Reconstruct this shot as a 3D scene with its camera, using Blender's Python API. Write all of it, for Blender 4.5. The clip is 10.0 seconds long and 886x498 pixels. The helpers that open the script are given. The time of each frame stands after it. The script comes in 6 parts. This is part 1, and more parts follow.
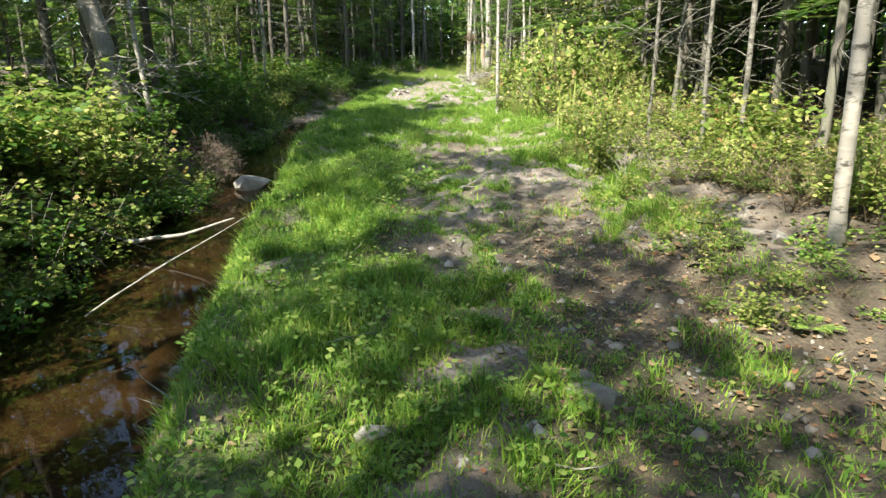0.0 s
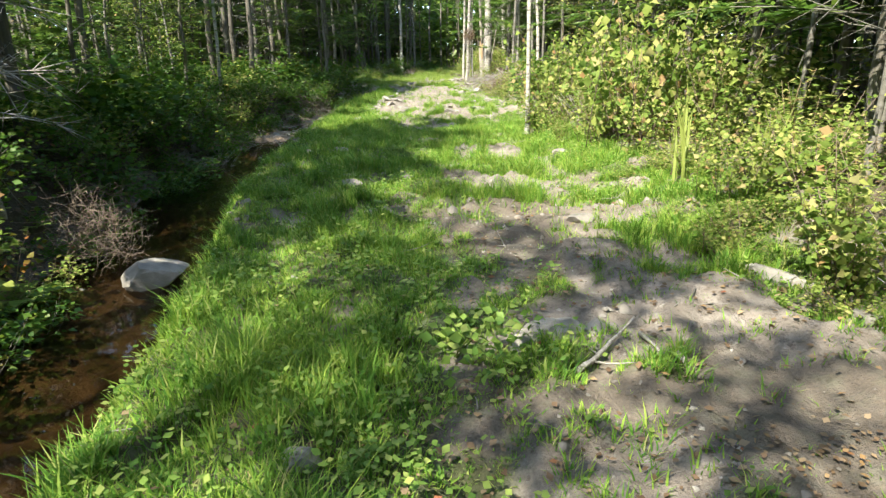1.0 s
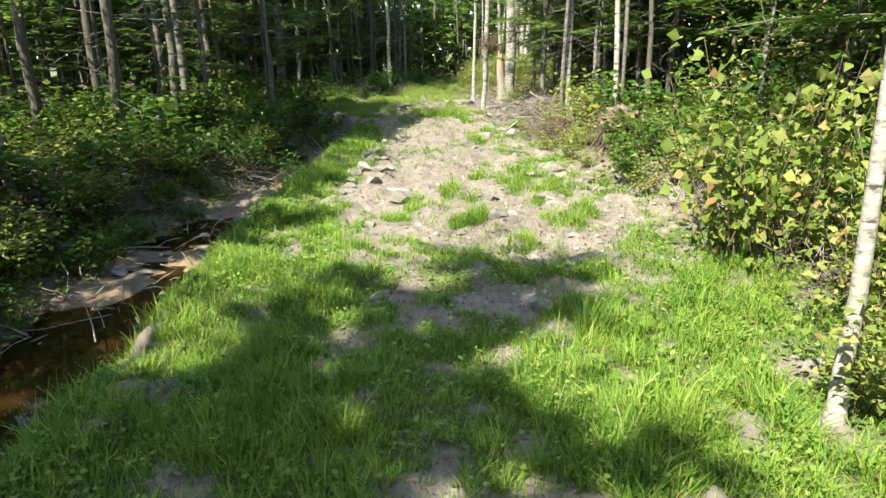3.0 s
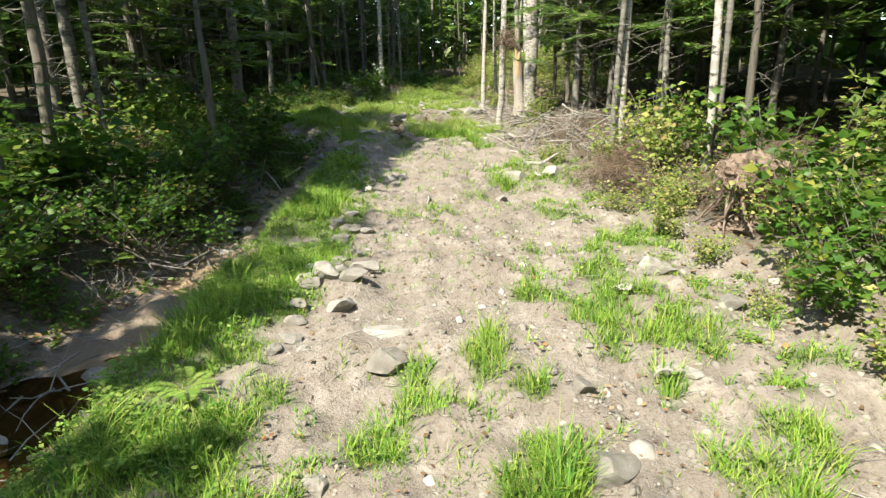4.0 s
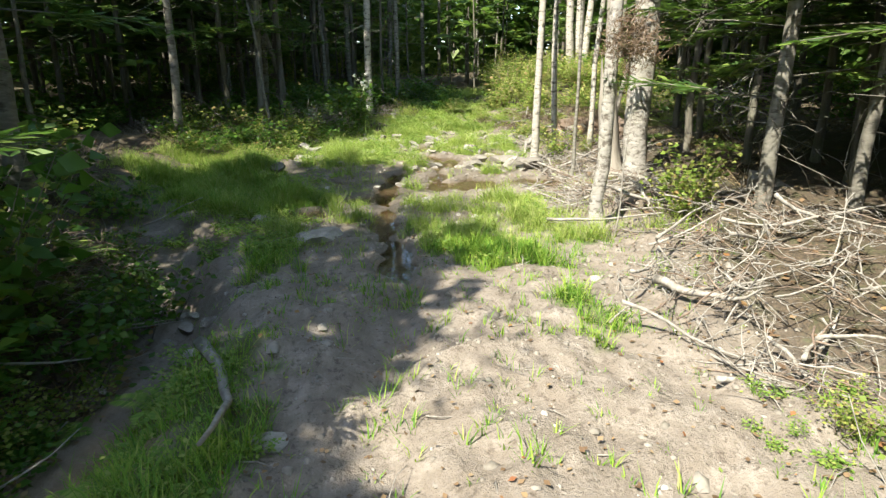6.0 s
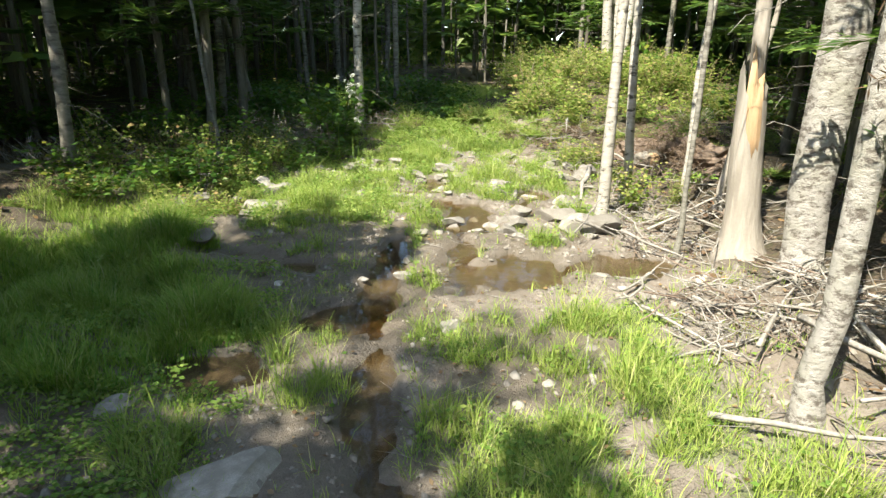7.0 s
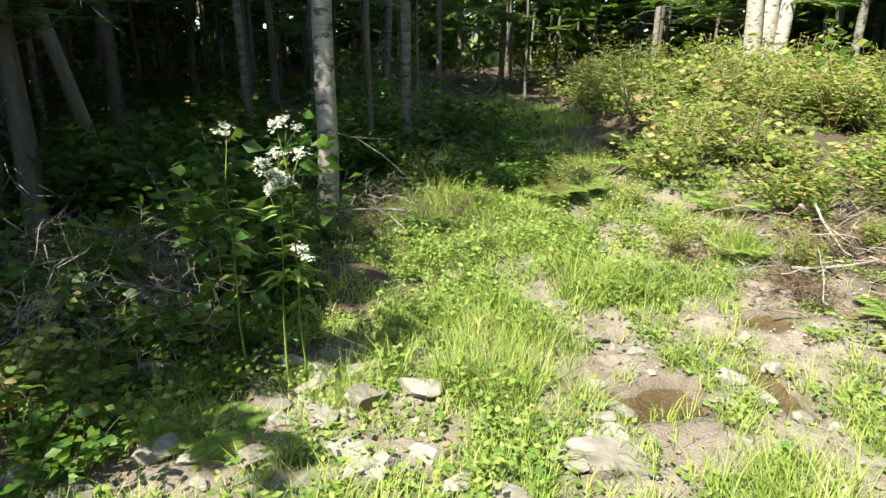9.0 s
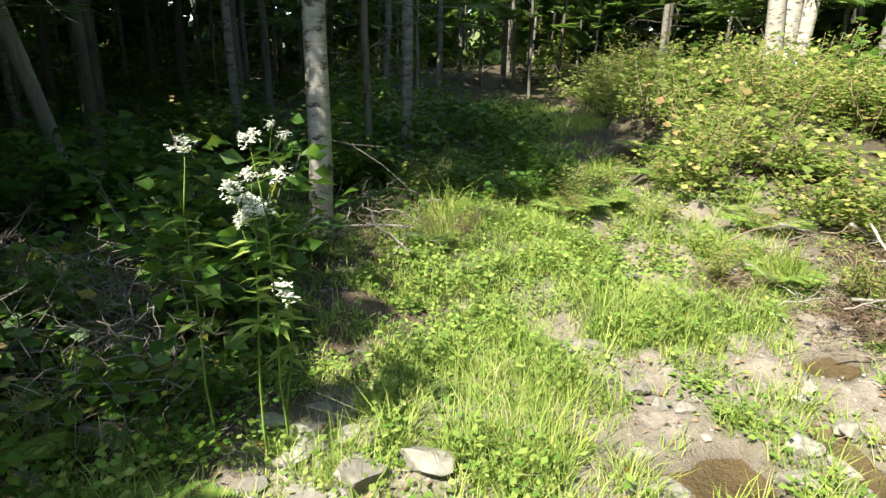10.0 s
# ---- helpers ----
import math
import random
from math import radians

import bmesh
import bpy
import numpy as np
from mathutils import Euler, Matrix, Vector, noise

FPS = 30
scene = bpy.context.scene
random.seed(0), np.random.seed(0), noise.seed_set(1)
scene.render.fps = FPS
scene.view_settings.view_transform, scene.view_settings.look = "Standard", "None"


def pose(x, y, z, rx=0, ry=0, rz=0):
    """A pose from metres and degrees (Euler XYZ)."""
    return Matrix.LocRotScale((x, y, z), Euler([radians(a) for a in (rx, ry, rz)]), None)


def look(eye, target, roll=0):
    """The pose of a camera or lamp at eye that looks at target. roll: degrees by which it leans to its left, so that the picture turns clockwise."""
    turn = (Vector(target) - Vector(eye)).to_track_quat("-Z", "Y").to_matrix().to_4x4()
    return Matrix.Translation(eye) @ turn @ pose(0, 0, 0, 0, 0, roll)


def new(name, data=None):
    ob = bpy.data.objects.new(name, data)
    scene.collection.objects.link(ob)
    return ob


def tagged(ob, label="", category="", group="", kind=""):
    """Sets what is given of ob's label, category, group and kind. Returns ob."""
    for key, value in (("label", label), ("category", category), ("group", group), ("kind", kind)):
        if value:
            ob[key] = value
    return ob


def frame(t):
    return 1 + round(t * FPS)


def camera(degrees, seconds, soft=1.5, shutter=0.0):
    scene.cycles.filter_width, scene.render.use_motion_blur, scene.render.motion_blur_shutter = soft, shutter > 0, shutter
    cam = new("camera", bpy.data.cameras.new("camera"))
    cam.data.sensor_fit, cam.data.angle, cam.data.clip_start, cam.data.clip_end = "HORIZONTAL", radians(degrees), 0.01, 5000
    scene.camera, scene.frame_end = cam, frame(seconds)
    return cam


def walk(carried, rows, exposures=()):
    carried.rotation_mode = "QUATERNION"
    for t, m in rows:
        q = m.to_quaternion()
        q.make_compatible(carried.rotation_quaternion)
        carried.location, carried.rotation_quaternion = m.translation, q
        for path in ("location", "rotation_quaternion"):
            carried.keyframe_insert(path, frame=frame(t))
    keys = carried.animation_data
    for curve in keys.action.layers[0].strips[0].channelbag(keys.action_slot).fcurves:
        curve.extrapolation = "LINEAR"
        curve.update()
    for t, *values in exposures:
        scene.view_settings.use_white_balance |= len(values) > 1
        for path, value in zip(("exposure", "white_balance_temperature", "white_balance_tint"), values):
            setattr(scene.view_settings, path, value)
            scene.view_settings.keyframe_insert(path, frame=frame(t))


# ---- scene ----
cam = camera(73.7, 10.0, 1.4)
PATH = [
    (0, (0.097, -0.172, 1.73), (0.087, 1.756, 1.197), -0.5),
    (0.5, (-0.109, 1.259, 1.794), (-0.095, 3.186, 1.26), -0.6),
    (1, (-0.272, 2.697, 1.847), (-0.231, 4.625, 1.318), -0.8),
    (1.5, (-0.415, 4.121, 2.078), (-0.364, 6.049, 1.55), -1.0),
    (2, (-0.51, 5.593, 2.253), (-0.449, 7.521, 1.725), -0.8),
    (2.5, (-0.553, 7.067, 2.347), (-0.481, 8.996, 1.821), -0.7),
    (2.7, (-0.564, 7.682, 2.374), (-0.483, 9.61, 1.85), -0.6),
    (3.8, (-0.571, 11.005, 2.719), (-0.476, 12.925, 2.167), -0.8),
    (4, (-0.578, 11.586, 2.748), (-0.48, 13.505, 2.194), -0.8),
    (4.5, (-0.59, 13.023, 2.808), (-0.488, 14.941, 2.251), -0.8),
    (5, (-0.611, 14.459, 2.861), (-0.498, 16.376, 2.302), -0.6),
    (5.5, (-0.587, 15.875, 2.985), (-0.477, 17.794, 2.432), -0.5),
    (5.7, (-0.567, 16.43, 3.005), (-0.463, 18.351, 2.459), -0.4),
    (6.8, (-0.628, 19.413, 3.282), (-0.513, 21.318, 2.681), 0.5),
    (7, (-0.645, 19.988, 3.282), (-0.531, 21.893, 2.682), 0.5),
    (7.5, (-0.703, 21.418, 3.293), (-0.588, 23.324, 2.698), 0.5),
    (8, (-0.75, 22.749, 3.32), (-0.644, 24.654, 2.721), 0.4),
    (8.5, (-0.817, 24.044, 3.317), (-0.7, 25.95, 2.722), 0.6),
    (9, (-0.844, 25.09, 3.328), (-0.723, 26.996, 2.737), 0.7),
    (9.5, (-0.865, 25.464, 3.329), (-0.737, 27.369, 2.733), 1.0),
    (10, (-0.869, 25.535, 3.331), (-0.739, 27.44, 2.734), 1.1),
]

SUN_AZ, SUN_EL = 222.0, 52.0      # compass bearing of the sun with +y as north, and its height
walk(cam, [(t, look(e, g, r)) for t, e, g, r in PATH], [(0.0, 2.1, 6450, 4), (2.5, 2.0, 6500, 4), (4.0, 1.8, 6550, 4), (5.7, 1.92, 6550, 4), (7.2, 1.98, 6550, 4), (10.0, 2.0, 6550, 4)])

# ---- world and sun ----
world = bpy.data.worlds.new("sky")
scene.world = world
world.use_nodes = True
wn = world.node_tree
sky = wn.nodes.new("ShaderNodeTexSky")
sky.sky_type = 'NISHITA'
sky.sun_disc = False
sky.sun_elevation = radians(SUN_EL)
sky.sun_rotation = radians(SUN_AZ)
wn.links.new(sky.outputs[0], wn.nodes["Background"].inputs[0])
wn.nodes["Background"].inputs[1].default_value = 0.125
sun_data = bpy.data.lights.new("sun", 'SUN')
sun_data.energy, sun_data.angle, sun_data.color = 4.35, radians(0.6), (1.0, 0.92, 0.78)
sun = new("sun", sun_data)
sun_dir = Vector((math.sin(radians(SUN_AZ)) * math.cos(radians(SUN_EL)), math.cos(radians(SUN_AZ)) * math.cos(radians(SUN_EL)), math.sin(radians(SUN_EL))))
sun.matrix_world = look(sun_dir * 40, (0, 0, 0))

# ---- numpy helpers ----
rng = np.random.default_rng(11)
LAT = np.random.default_rng(3).random((64, 64))


def vnoise(x, y, size, seed=0):
    """Smooth value noise from -1 to 1 with cells of the given size."""
    u, v = np.asarray(x, float) / size + seed * 7.31, np.asarray(y, float) / size + seed * 3.77
    i, j = np.floor(u).astype(int), np.floor(v).astype(int)
    a, b = u - i, v - j
    a, b = a * a * (3 - 2 * a), b * b * (3 - 2 * b)
    g = lambda p, q: LAT[p % 64, q % 64]
    return 2 * ((g(i, j) * (1 - a) + g(i + 1, j) * a) * (1 - b) + (g(i, j + 1) * (1 - a) + g(i + 1, j + 1) * a) * b) - 1


def ss(a, b, x):
    k = np.clip((np.asarray(x, float) - a) / (b - a), 0, 1)
    return k * k * (3 - 2 * k)


def table(y, rows):
    return np.interp(y, [r[0] for r in rows], [r[1] for r in rows])


# height of the trail's middle, edge of its left bank, width of the brook's bed and its depth, all along y
TRAIL = [(-30, -0.9), (-3, .48), (0, .68), (4.5, .95), (8.5, 1.17), (11.7, 1.26), (14, 1.43), (15.2, 1.53), (17.5, 1.64), (20, 1.80), (23, 1.92),
         (25, 2.03), (26.8, 2.10), (27.7, 2.17), (28.5, 2.30), (32, 2.5), (40, 2.85), (70, 4.2), (140, 7)]
BANK = [(-30, 0), (0, -.45), (1.1, -.62), (2.7, -.93), (3.9, -1.15), (5, -1.24), (6.1, -1.42), (7.4, -1.7), (9.6, -1.92), (11, -1.95), (13.5, -1.9),
        (15.2, -1.78), (17, -1.6), (18.5, -1.52), (20.5, -1.55), (22, -2.2), (26, -2.4), (60, -2.4)]
BED_W = [(0, 1.15), (3, 1.0), (6, .85), (11, .92), (14, .8), (16, .5), (18, .34), (20, .3), (30, .3)]
BED_D = [(-10, .5), (8, .5), (11.5, .42), (14, .33), (16, .3), (19.5, .28), (21, .22), (22.5, 0)]
# shallow pools on the trail: x, y, half-length across, half-length along, turn
POOLS = [(-.70, 21.35, .13, .55, 0), (-.80, 22.3, .11, .85, 0), (-1.57, 22.58, .27, .22, 0), (-1.02, 23.05, .25, .18, 0), (.0, 23.66, .40, .34, 0),
         (-.25, 24.2, .10, .35, 0), (-1.75, 23.88, .6, .24, 0), (-.83, 23.5, .11, .7, 0), (-.72, 24.15, .1, .3, 0), (-.12, 25.0, .20, .55, 0), (-.35, 25.45, .16, .30, 0), (-.42, 26.15, .15, .4, .3),
         (.1, 26.99, .27, .16, 0), (.62, 27.15, .09, .2, 0), (1.1, 26.5, .22, .13, 0), (.95, 27.62, .15, .09, .2), (-.67, 25.82, .2, .2, 0), (.59, 25.7, .12, .2, 0), (.42, 25.2, .12, .28, 0), (-2.42, 25.48, .42, .24, 0), (.82, 23.82, .36, .2, 0)]


def base_z(x, y):
    """The ground without its small bumps and pools."""
    x, y = np.asarray(x, float), np.asarray(y, float)
    z = table(y, TRAIL)
    u = table(y, BANK) - x
    w, d = table(y, BED_W), table(y, BED_D)
    v = u - .33 - w
    late = 1 - .75 * ss(25, 28, y)
    z = z - d * ss(.0, .36, u) + (d + .24 * late) * ss(0, .85, v) + .05 * np.maximum(v - .85, 0) * late
    z = z + (.20 * ss(1.1, 2.3, x) + .045 * np.maximum(x - 2.3, 0)) * (1 - .5 * ss(24, 28, y))
    z = z + .4 * np.exp(-(((x - 2.6) / 1.3) ** 2 + ((y - 31.5) / 2.2) ** 2))
    return z


def pool_mask(x, y, rim=1.2):
    m = np.zeros(np.broadcast(x, y).shape)
    for px, py, a, b, r in POOLS:
        c, s = math.cos(r), math.sin(r)
        dx, dy = x - px, y - py
        q = np.hypot((dx * c + dy * s) / a, (dy * c - dx * s) / b) + .34 * vnoise(x, y, .13, 4) + .36 * vnoise(x, y, .31, 7) + .16 * vnoise(x, y, .07, 11)
        m = np.maximum(m, 1 - ss(.65, rim, q))
    return m


def ground_z(x, y):
    x, y = np.asarray(x, float), np.asarray(y, float)
    trail = ss(-2.2, -1.4, x) * (1 - ss(.9, 1.6, x)) * (1 - ss(29, 31, y))
    rough = .045 * vnoise(x, y, .55, 1) + .034 * vnoise(x, y, .2, 2) + .03 * vnoise(x, y, .095, 3) + .022 * np.abs(vnoise(x, y, .15, 16))
    wetzone = ss(20.5, 21.5, y) * (1 - ss(27, 28, y)) * trail
    wild = .09 * vnoise(x, y, .9, 5) + .05 * vnoise(x, y, .35, 6)
    ruts = -.03 * (np.exp(-((x + .72) / .16) ** 2) + np.exp(-((x - .45) / .16) ** 2)) * trail * ss(12, 14, y)
    return base_z(x, y) + rough * (1 - .72 * wetzone) + wild * (1 - trail) * .8 + ruts * (1 - wetzone) - .062 * pool_mask(x, y)


# bare patches on the grassy stretch, then grass patches on the bare stretch: x, y, half-width, half-length
BARE = [(.9, 2.6, .6, .95), (1.55, 1.7, .4, .5), (.75, 4.2, .72, 1.4), (.42, 6.2, .62, .85), (.3, 7.3, .52, .4), (.45, 8.6, .25, .3), (0, 11.75, .55, .3), (-.15, 10.0, .18, .3),
        (-.3, 13.2, .75, .75), (-.7, 9.0, .22, .14), (.1, 9.0, .18, .5), (.55, 12.6, .35, .4), (.1, 2.8, .2, .5)]
TUFTS = [(-.45, 22.75, .18, .22), (-.2, 22.65, .16, .2), (.05, 22.5, .2, .2), (-.35, 21.95, .3, .2), (-1.1, 22.3, .16, .14), (-1.05, 22.8, .12, .14), (-.55, 23.55, .12, .14), (-1.8, 22.9, .5, .35), (.0, 21.95, .2, .2), (-1.7, 15.0, .3, 1.0), (-1.55, 16.5, .26, 1.0), (-1.48, 17.6, .22, .8), (-1.45, 19.2, .2, .8), (-.32, 13.75, .38, .55), (-1.65, 13.6, .4, .9), (.75, 13.5, .3, .35), (1.15, 14.0, .3, .5), (.55, 14.8, .5, .7), (-1.55, 14.5, .34, .9), (-1.42, 15.9, .32, .9), (1.0, 15.5, .35, .6), (.72, 18.2, .35, .45), (-1.38, 18.3, .2, 1.6), (.35, 20.6, .22, .8),
         (.05, 21.3, .35, .35), (-.35, 21.6, .3, .3), (.6, 22.2, .35, .8), (-2.6, 23.6, 1.1, .75), (-2.9, 25.0, .9, .6), (-2.2, 22.4, .5, .5), (-1.45, 24.9, .9, .5), (-1.5, 25.9, 1.0, .55), (-.6, 24.45, .14, .3), (-.25, 22.95, .25, .15),
         (.3, 22.9, .3, .25), (.35, 24.2, .18, .15), (.15, 25.6, .2, .35), (-.9, 26.5, .7, .4), (-.2, 28.6, .9, .9), (-.45, 27.6, .45, .6), (.3, 26.3, .2, .25), (.7, 25.9, .25, .3), (.0, 30.5, 1.0, 1.3), (.6, 33.5, .9, 2.5),
         (.35, 27.2, .1, .3), (.3, 28.2, .6, .4), (-1.55, 21.3, .25, .7), (.75, 16.6, .2, .3), (.95, 17.0, .25, .3), (-1.1, 16.9, .22, .5), (.75, 24.9, .2, .2), (-1.9, 26.9, .4, .2)]


def blob(x, y, rows):
    m = np.zeros(np.broadcast(x, y).shape)
    wob = .5 * vnoise(x, y, .35, 8) + .4 * vnoise(x, y, .12, 9)
    for px, py, a, b in rows:
        m = np.maximum(m, 1 - ss(.7, 1.15, np.hypot((x - px) / a, (y - py) / b) + wob))
    return m


def grass_cover(x, y):
    """How thick the grass stands, from 0 to 1."""
    x, y = np.asarray(x, float), np.asarray(y, float)
    u = table(y, BANK) - x
    on = (1 - ss(.12, .36, u - .12 * ss(9, 11, y))) * (1 - ss(1.25, 1.75, x + .25 * vnoise(x, y, .7, 12) - .4 * (1 - ss(14, 16, y)) + .25 * (1 - ss(4.6, 6, y))))
    south = (1 - ss(12.6, 13.6, y + .5 * vnoise(x, y, .5, 10))) * (1 - blob(x, y, BARE))
    south = south * (.2 + .8 * ss(-.65, -.1, vnoise(x, y, .16, 13))) * (.72 + .28 * ss(-.6, 0, vnoise(x, y, .6, 19)))
    south = np.maximum(south, (.42 + .58 * ss(-.5, .2, vnoise(x, y, .2, 13))) * ss(.0, .35, -x) * (1 - ss(5.8, 6.6, y)))
    south = south * (1 - .35 * ss(.25, .6, x) * (1 - ss(2.0, 2.8, y)))
    sparse = .3 * ss(.2, .8, vnoise(x, y, .17, 14)) * ss(-.3, .4, vnoise(x, y, .8, 17)) + .045
    north = np.maximum(blob(x, y, TUFTS) * np.where(y < 21, .1 + .65 * ss(-.35, .35, vnoise(x, y, .16, 15)), .5 + .5 * ss(-.5, .2, vnoise(x, y, .2, 15))), sparse)
    us = u + .34 * (1 - ss(15.8, 17, y))
    strip = ss(-.42, -.2, us) * (1 - ss(.25, .44, us)) * ss(12.8, 13.6, y) * (1 - ss(19.6, 20.4, y)) * ss(-.45, .15, vnoise(x, y, .4, 22))
    left_late = ss(21, 22, y) * (1 - ss(3.4, 3.9, -x)) * (1 - ss(26, 27, y))
    north = np.maximum(north, .5 * ss(25.2, 25.8, y) * (1 - ss(29.5, 30.5, y)) * ss(-.35, .35, vnoise(x, y, .24, 18)))
    return np.maximum(.9 * strip, np.maximum(south * on, north * np.maximum(on, left_late))) * (1 - ss(.25, .6, pool_mask(x, y))) * (1 - ss(35, 37, y))


# ---- mesh helpers ----
def mesh_tris(name, verts, tris, material=None):
    """A mesh from arrays of places and of triangles."""
    verts, tris = np.asarray(verts, np.float32).reshape(-1, 3), np.asarray(tris, np.int32).reshape(-1, 3)
    me = bpy.data.meshes.new(name)
    me.vertices.add(len(verts))
    me.vertices.foreach_set("co", verts.ravel())
    me.loops.add(3 * len(tris))
    me.loops.foreach_set("vertex_index", tris.ravel())
    me.polygons.add(len(tris))
    me.polygons.foreach_set("loop_start", np.arange(0, 3 * len(tris), 3, dtype=np.int32))
    me.update(calc_edges=True)
    me.validate()
    if material:
        me.materials.append(material)
    return me


def part(name, me, parent=None, label="", m=None, kind=""):
    ob = new(name, me)
    if parent is not None:
        ob.parent = parent
    if m is not None:
        ob.matrix_basis = m
    return tagged(ob, label, kind=kind)


def thing(name, label, category, m, group=""):
    ob = new(name)
    ob.empty_display_size = .1
    ob.matrix_basis = m
    return tagged(ob, label, category, group)


def tube(path, radii, sides=6):
    """Places and triangles of a tapered tube along a path."""
    path = np.asarray(path, float)
    n = len(path)
    t = np.gradient(path, axis=0)
    t /= np.linalg.norm(t, axis=1)[:, None] + 1e-9
    ref = np.array([1., 0, 0]) if abs(t[0][0]) < .8 else np.array([0, 1., 0])
    a = np.cross(t, ref)
    a /= np.linalg.norm(a, axis=1)[:, None] + 1e-9
    b = np.cross(t, a)
    ang = np.arange(sides) * 2 * np.pi / sides
    ring = a[:, None] * np.cos(ang)[None, :, None] + b[:, None] * np.sin(ang)[None, :, None]
    v = (path[:, None] + ring * np.asarray(radii, float)[:, None, None]).reshape(-1, 3)
    i = np.arange(n - 1)[:, None] * sides + np.arange(sides)[None]
    j = np.arange(n - 1)[:, None] * sides + (np.arange(sides)[None] + 1) % sides
    tr = np.stack([np.stack([i, j + sides, j], -1), np.stack([i, i + sides, j + sides], -1)], 2).reshape(-1, 3)
    k = np.arange(1, sides - 1)
    caps = np.concatenate([np.stack([k * 0, k, k + 1], -1), np.stack([k * 0 + (n - 1) * sides, (n - 1) * sides + k + 1, (n - 1) * sides + k], -1)])
    return v, np.concatenate([tr, caps])


def joined(pieces):
    vs, ts, o = [], [], 0
    for v, t in pieces:
        vs.append(np.asarray(v).reshape(-1, 3))
        ts.append(np.asarray(t).reshape(-1, 3) + o)
        o += len(vs[-1])
    return np.concatenate(vs), np.concatenate(ts)


def unit(v):
    return v / (np.linalg.norm(v, axis=-1, keepdims=True) + 1e-9)


def leaves(at, along, up, length, width, fold=.25, droop=.15):
    """Pointed, folded leaves: each has a stalk end, two shoulders, a midrib and a tip."""
    at, along, up = np.asarray(at, float), unit(np.asarray(along, float)), np.asarray(up, float)
    side = unit(np.cross(along, up))
    nrm = unit(np.cross(side, along))
    L, W = np.broadcast_to(length, len(at))[:, None], np.broadcast_to(width, len(at))[:, None]
    mid = at + along * L * .45
    v = np.stack([at, mid + side * W * .5 + nrm * W * fold * .5, mid, mid - side * W * .5 + nrm * W * fold * .5, at + along * L - nrm * L * droop], 1)
    o = np.arange(len(at))[:, None, None] * 5
    t = o + np.array([[0, 1, 2], [0, 2, 3], [1, 4, 2], [2, 4, 3]])[None]
    return v.reshape(-1, 3), t.reshape(-1, 3)


def flakes(at, along, up, length, width):
    """Small flat pointed leaves or needle sprays of two triangles."""
    at, along = np.asarray(at, float), unit(np.asarray(along, float))
    side = unit(np.cross(along, np.asarray(up, float)))
    L, W = np.broadcast_to(length, len(at))[:, None], np.broadcast_to(width, len(at))[:, None]
    mid = at + along * L * .45
    v = np.stack([at, mid + side * W * .5, at + along * L, mid - side * W * .5], 1)
    o = np.arange(len(at))[:, None, None] * 4
    return v.reshape(-1, 3), (o + np.array([[0, 1, 2], [0, 2, 3]])[None]).reshape(-1, 3)


# ---- materials ----
def nodes(name):
    m = bpy.data.materials.new(name)
    m.use_nodes = True
    nt = m.node_tree
    return m, nt, nt.nodes["Principled BSDF"], nt.nodes["Material Output"]


def node(nt, kind, **inputs):
    n = nt.nodes.new("ShaderNode" + kind)
    for k, v in inputs.items():
        if hasattr(v, "is_output"):
            nt.links.new(v, n.inputs[k.replace("_", " ")])
        else:
            n.inputs[k.replace("_", " ")].default_value = v
    return n


def ramp(nt, fac, stops):
    r = nt.nodes.new("ShaderNodeValToRGB")
    nt.links.new(fac, r.inputs[0])
    e = r.color_ramp.elements
    for _ in range(len(stops) - 2):
        e.new(.5)
    for el, (p, c) in zip(e, stops):
        el.position, el.color = p, (*c, 1)
    return r.outputs[0]


def mix(nt, fac, a, b):
    m = nt.nodes.new("ShaderNodeMix")
    m.data_type = 'RGBA'
    for s, v in ((m.inputs[0], fac), (m.inputs[6], a), (m.inputs[7], b)):
        if hasattr(v, "is_output"):
            nt.links.new(v, s)
        else:
            s.default_value = v if isinstance(v, float) else (*v, 1)
    return m.outputs[2]


def noise_tex(nt, vec, scale, detail=4.0, rough=.55):
    n = node(nt, "TexNoise", Scale=scale, Detail=detail, Roughness=rough)
    nt.links.new(vec, n.inputs["Vector"])
    return n.outputs["Fac"]


def mapped(nt, scale, source="Object"):
    c = nt.nodes.new("ShaderNodeTexCoord")
    mp = nt.nodes.new("ShaderNodeMapping")
    mp.inputs["Scale"].default_value = scale
    nt.links.new(c.outputs[source], mp.inputs[0])
    return mp.outputs[0]


def bump(nt, bsdf, height, strength, distance):
    b = node(nt, "Bump", Strength=strength, Distance=distance, Height=height)
    nt.links.new(b.outputs[0], bsdf.inputs["Normal"])


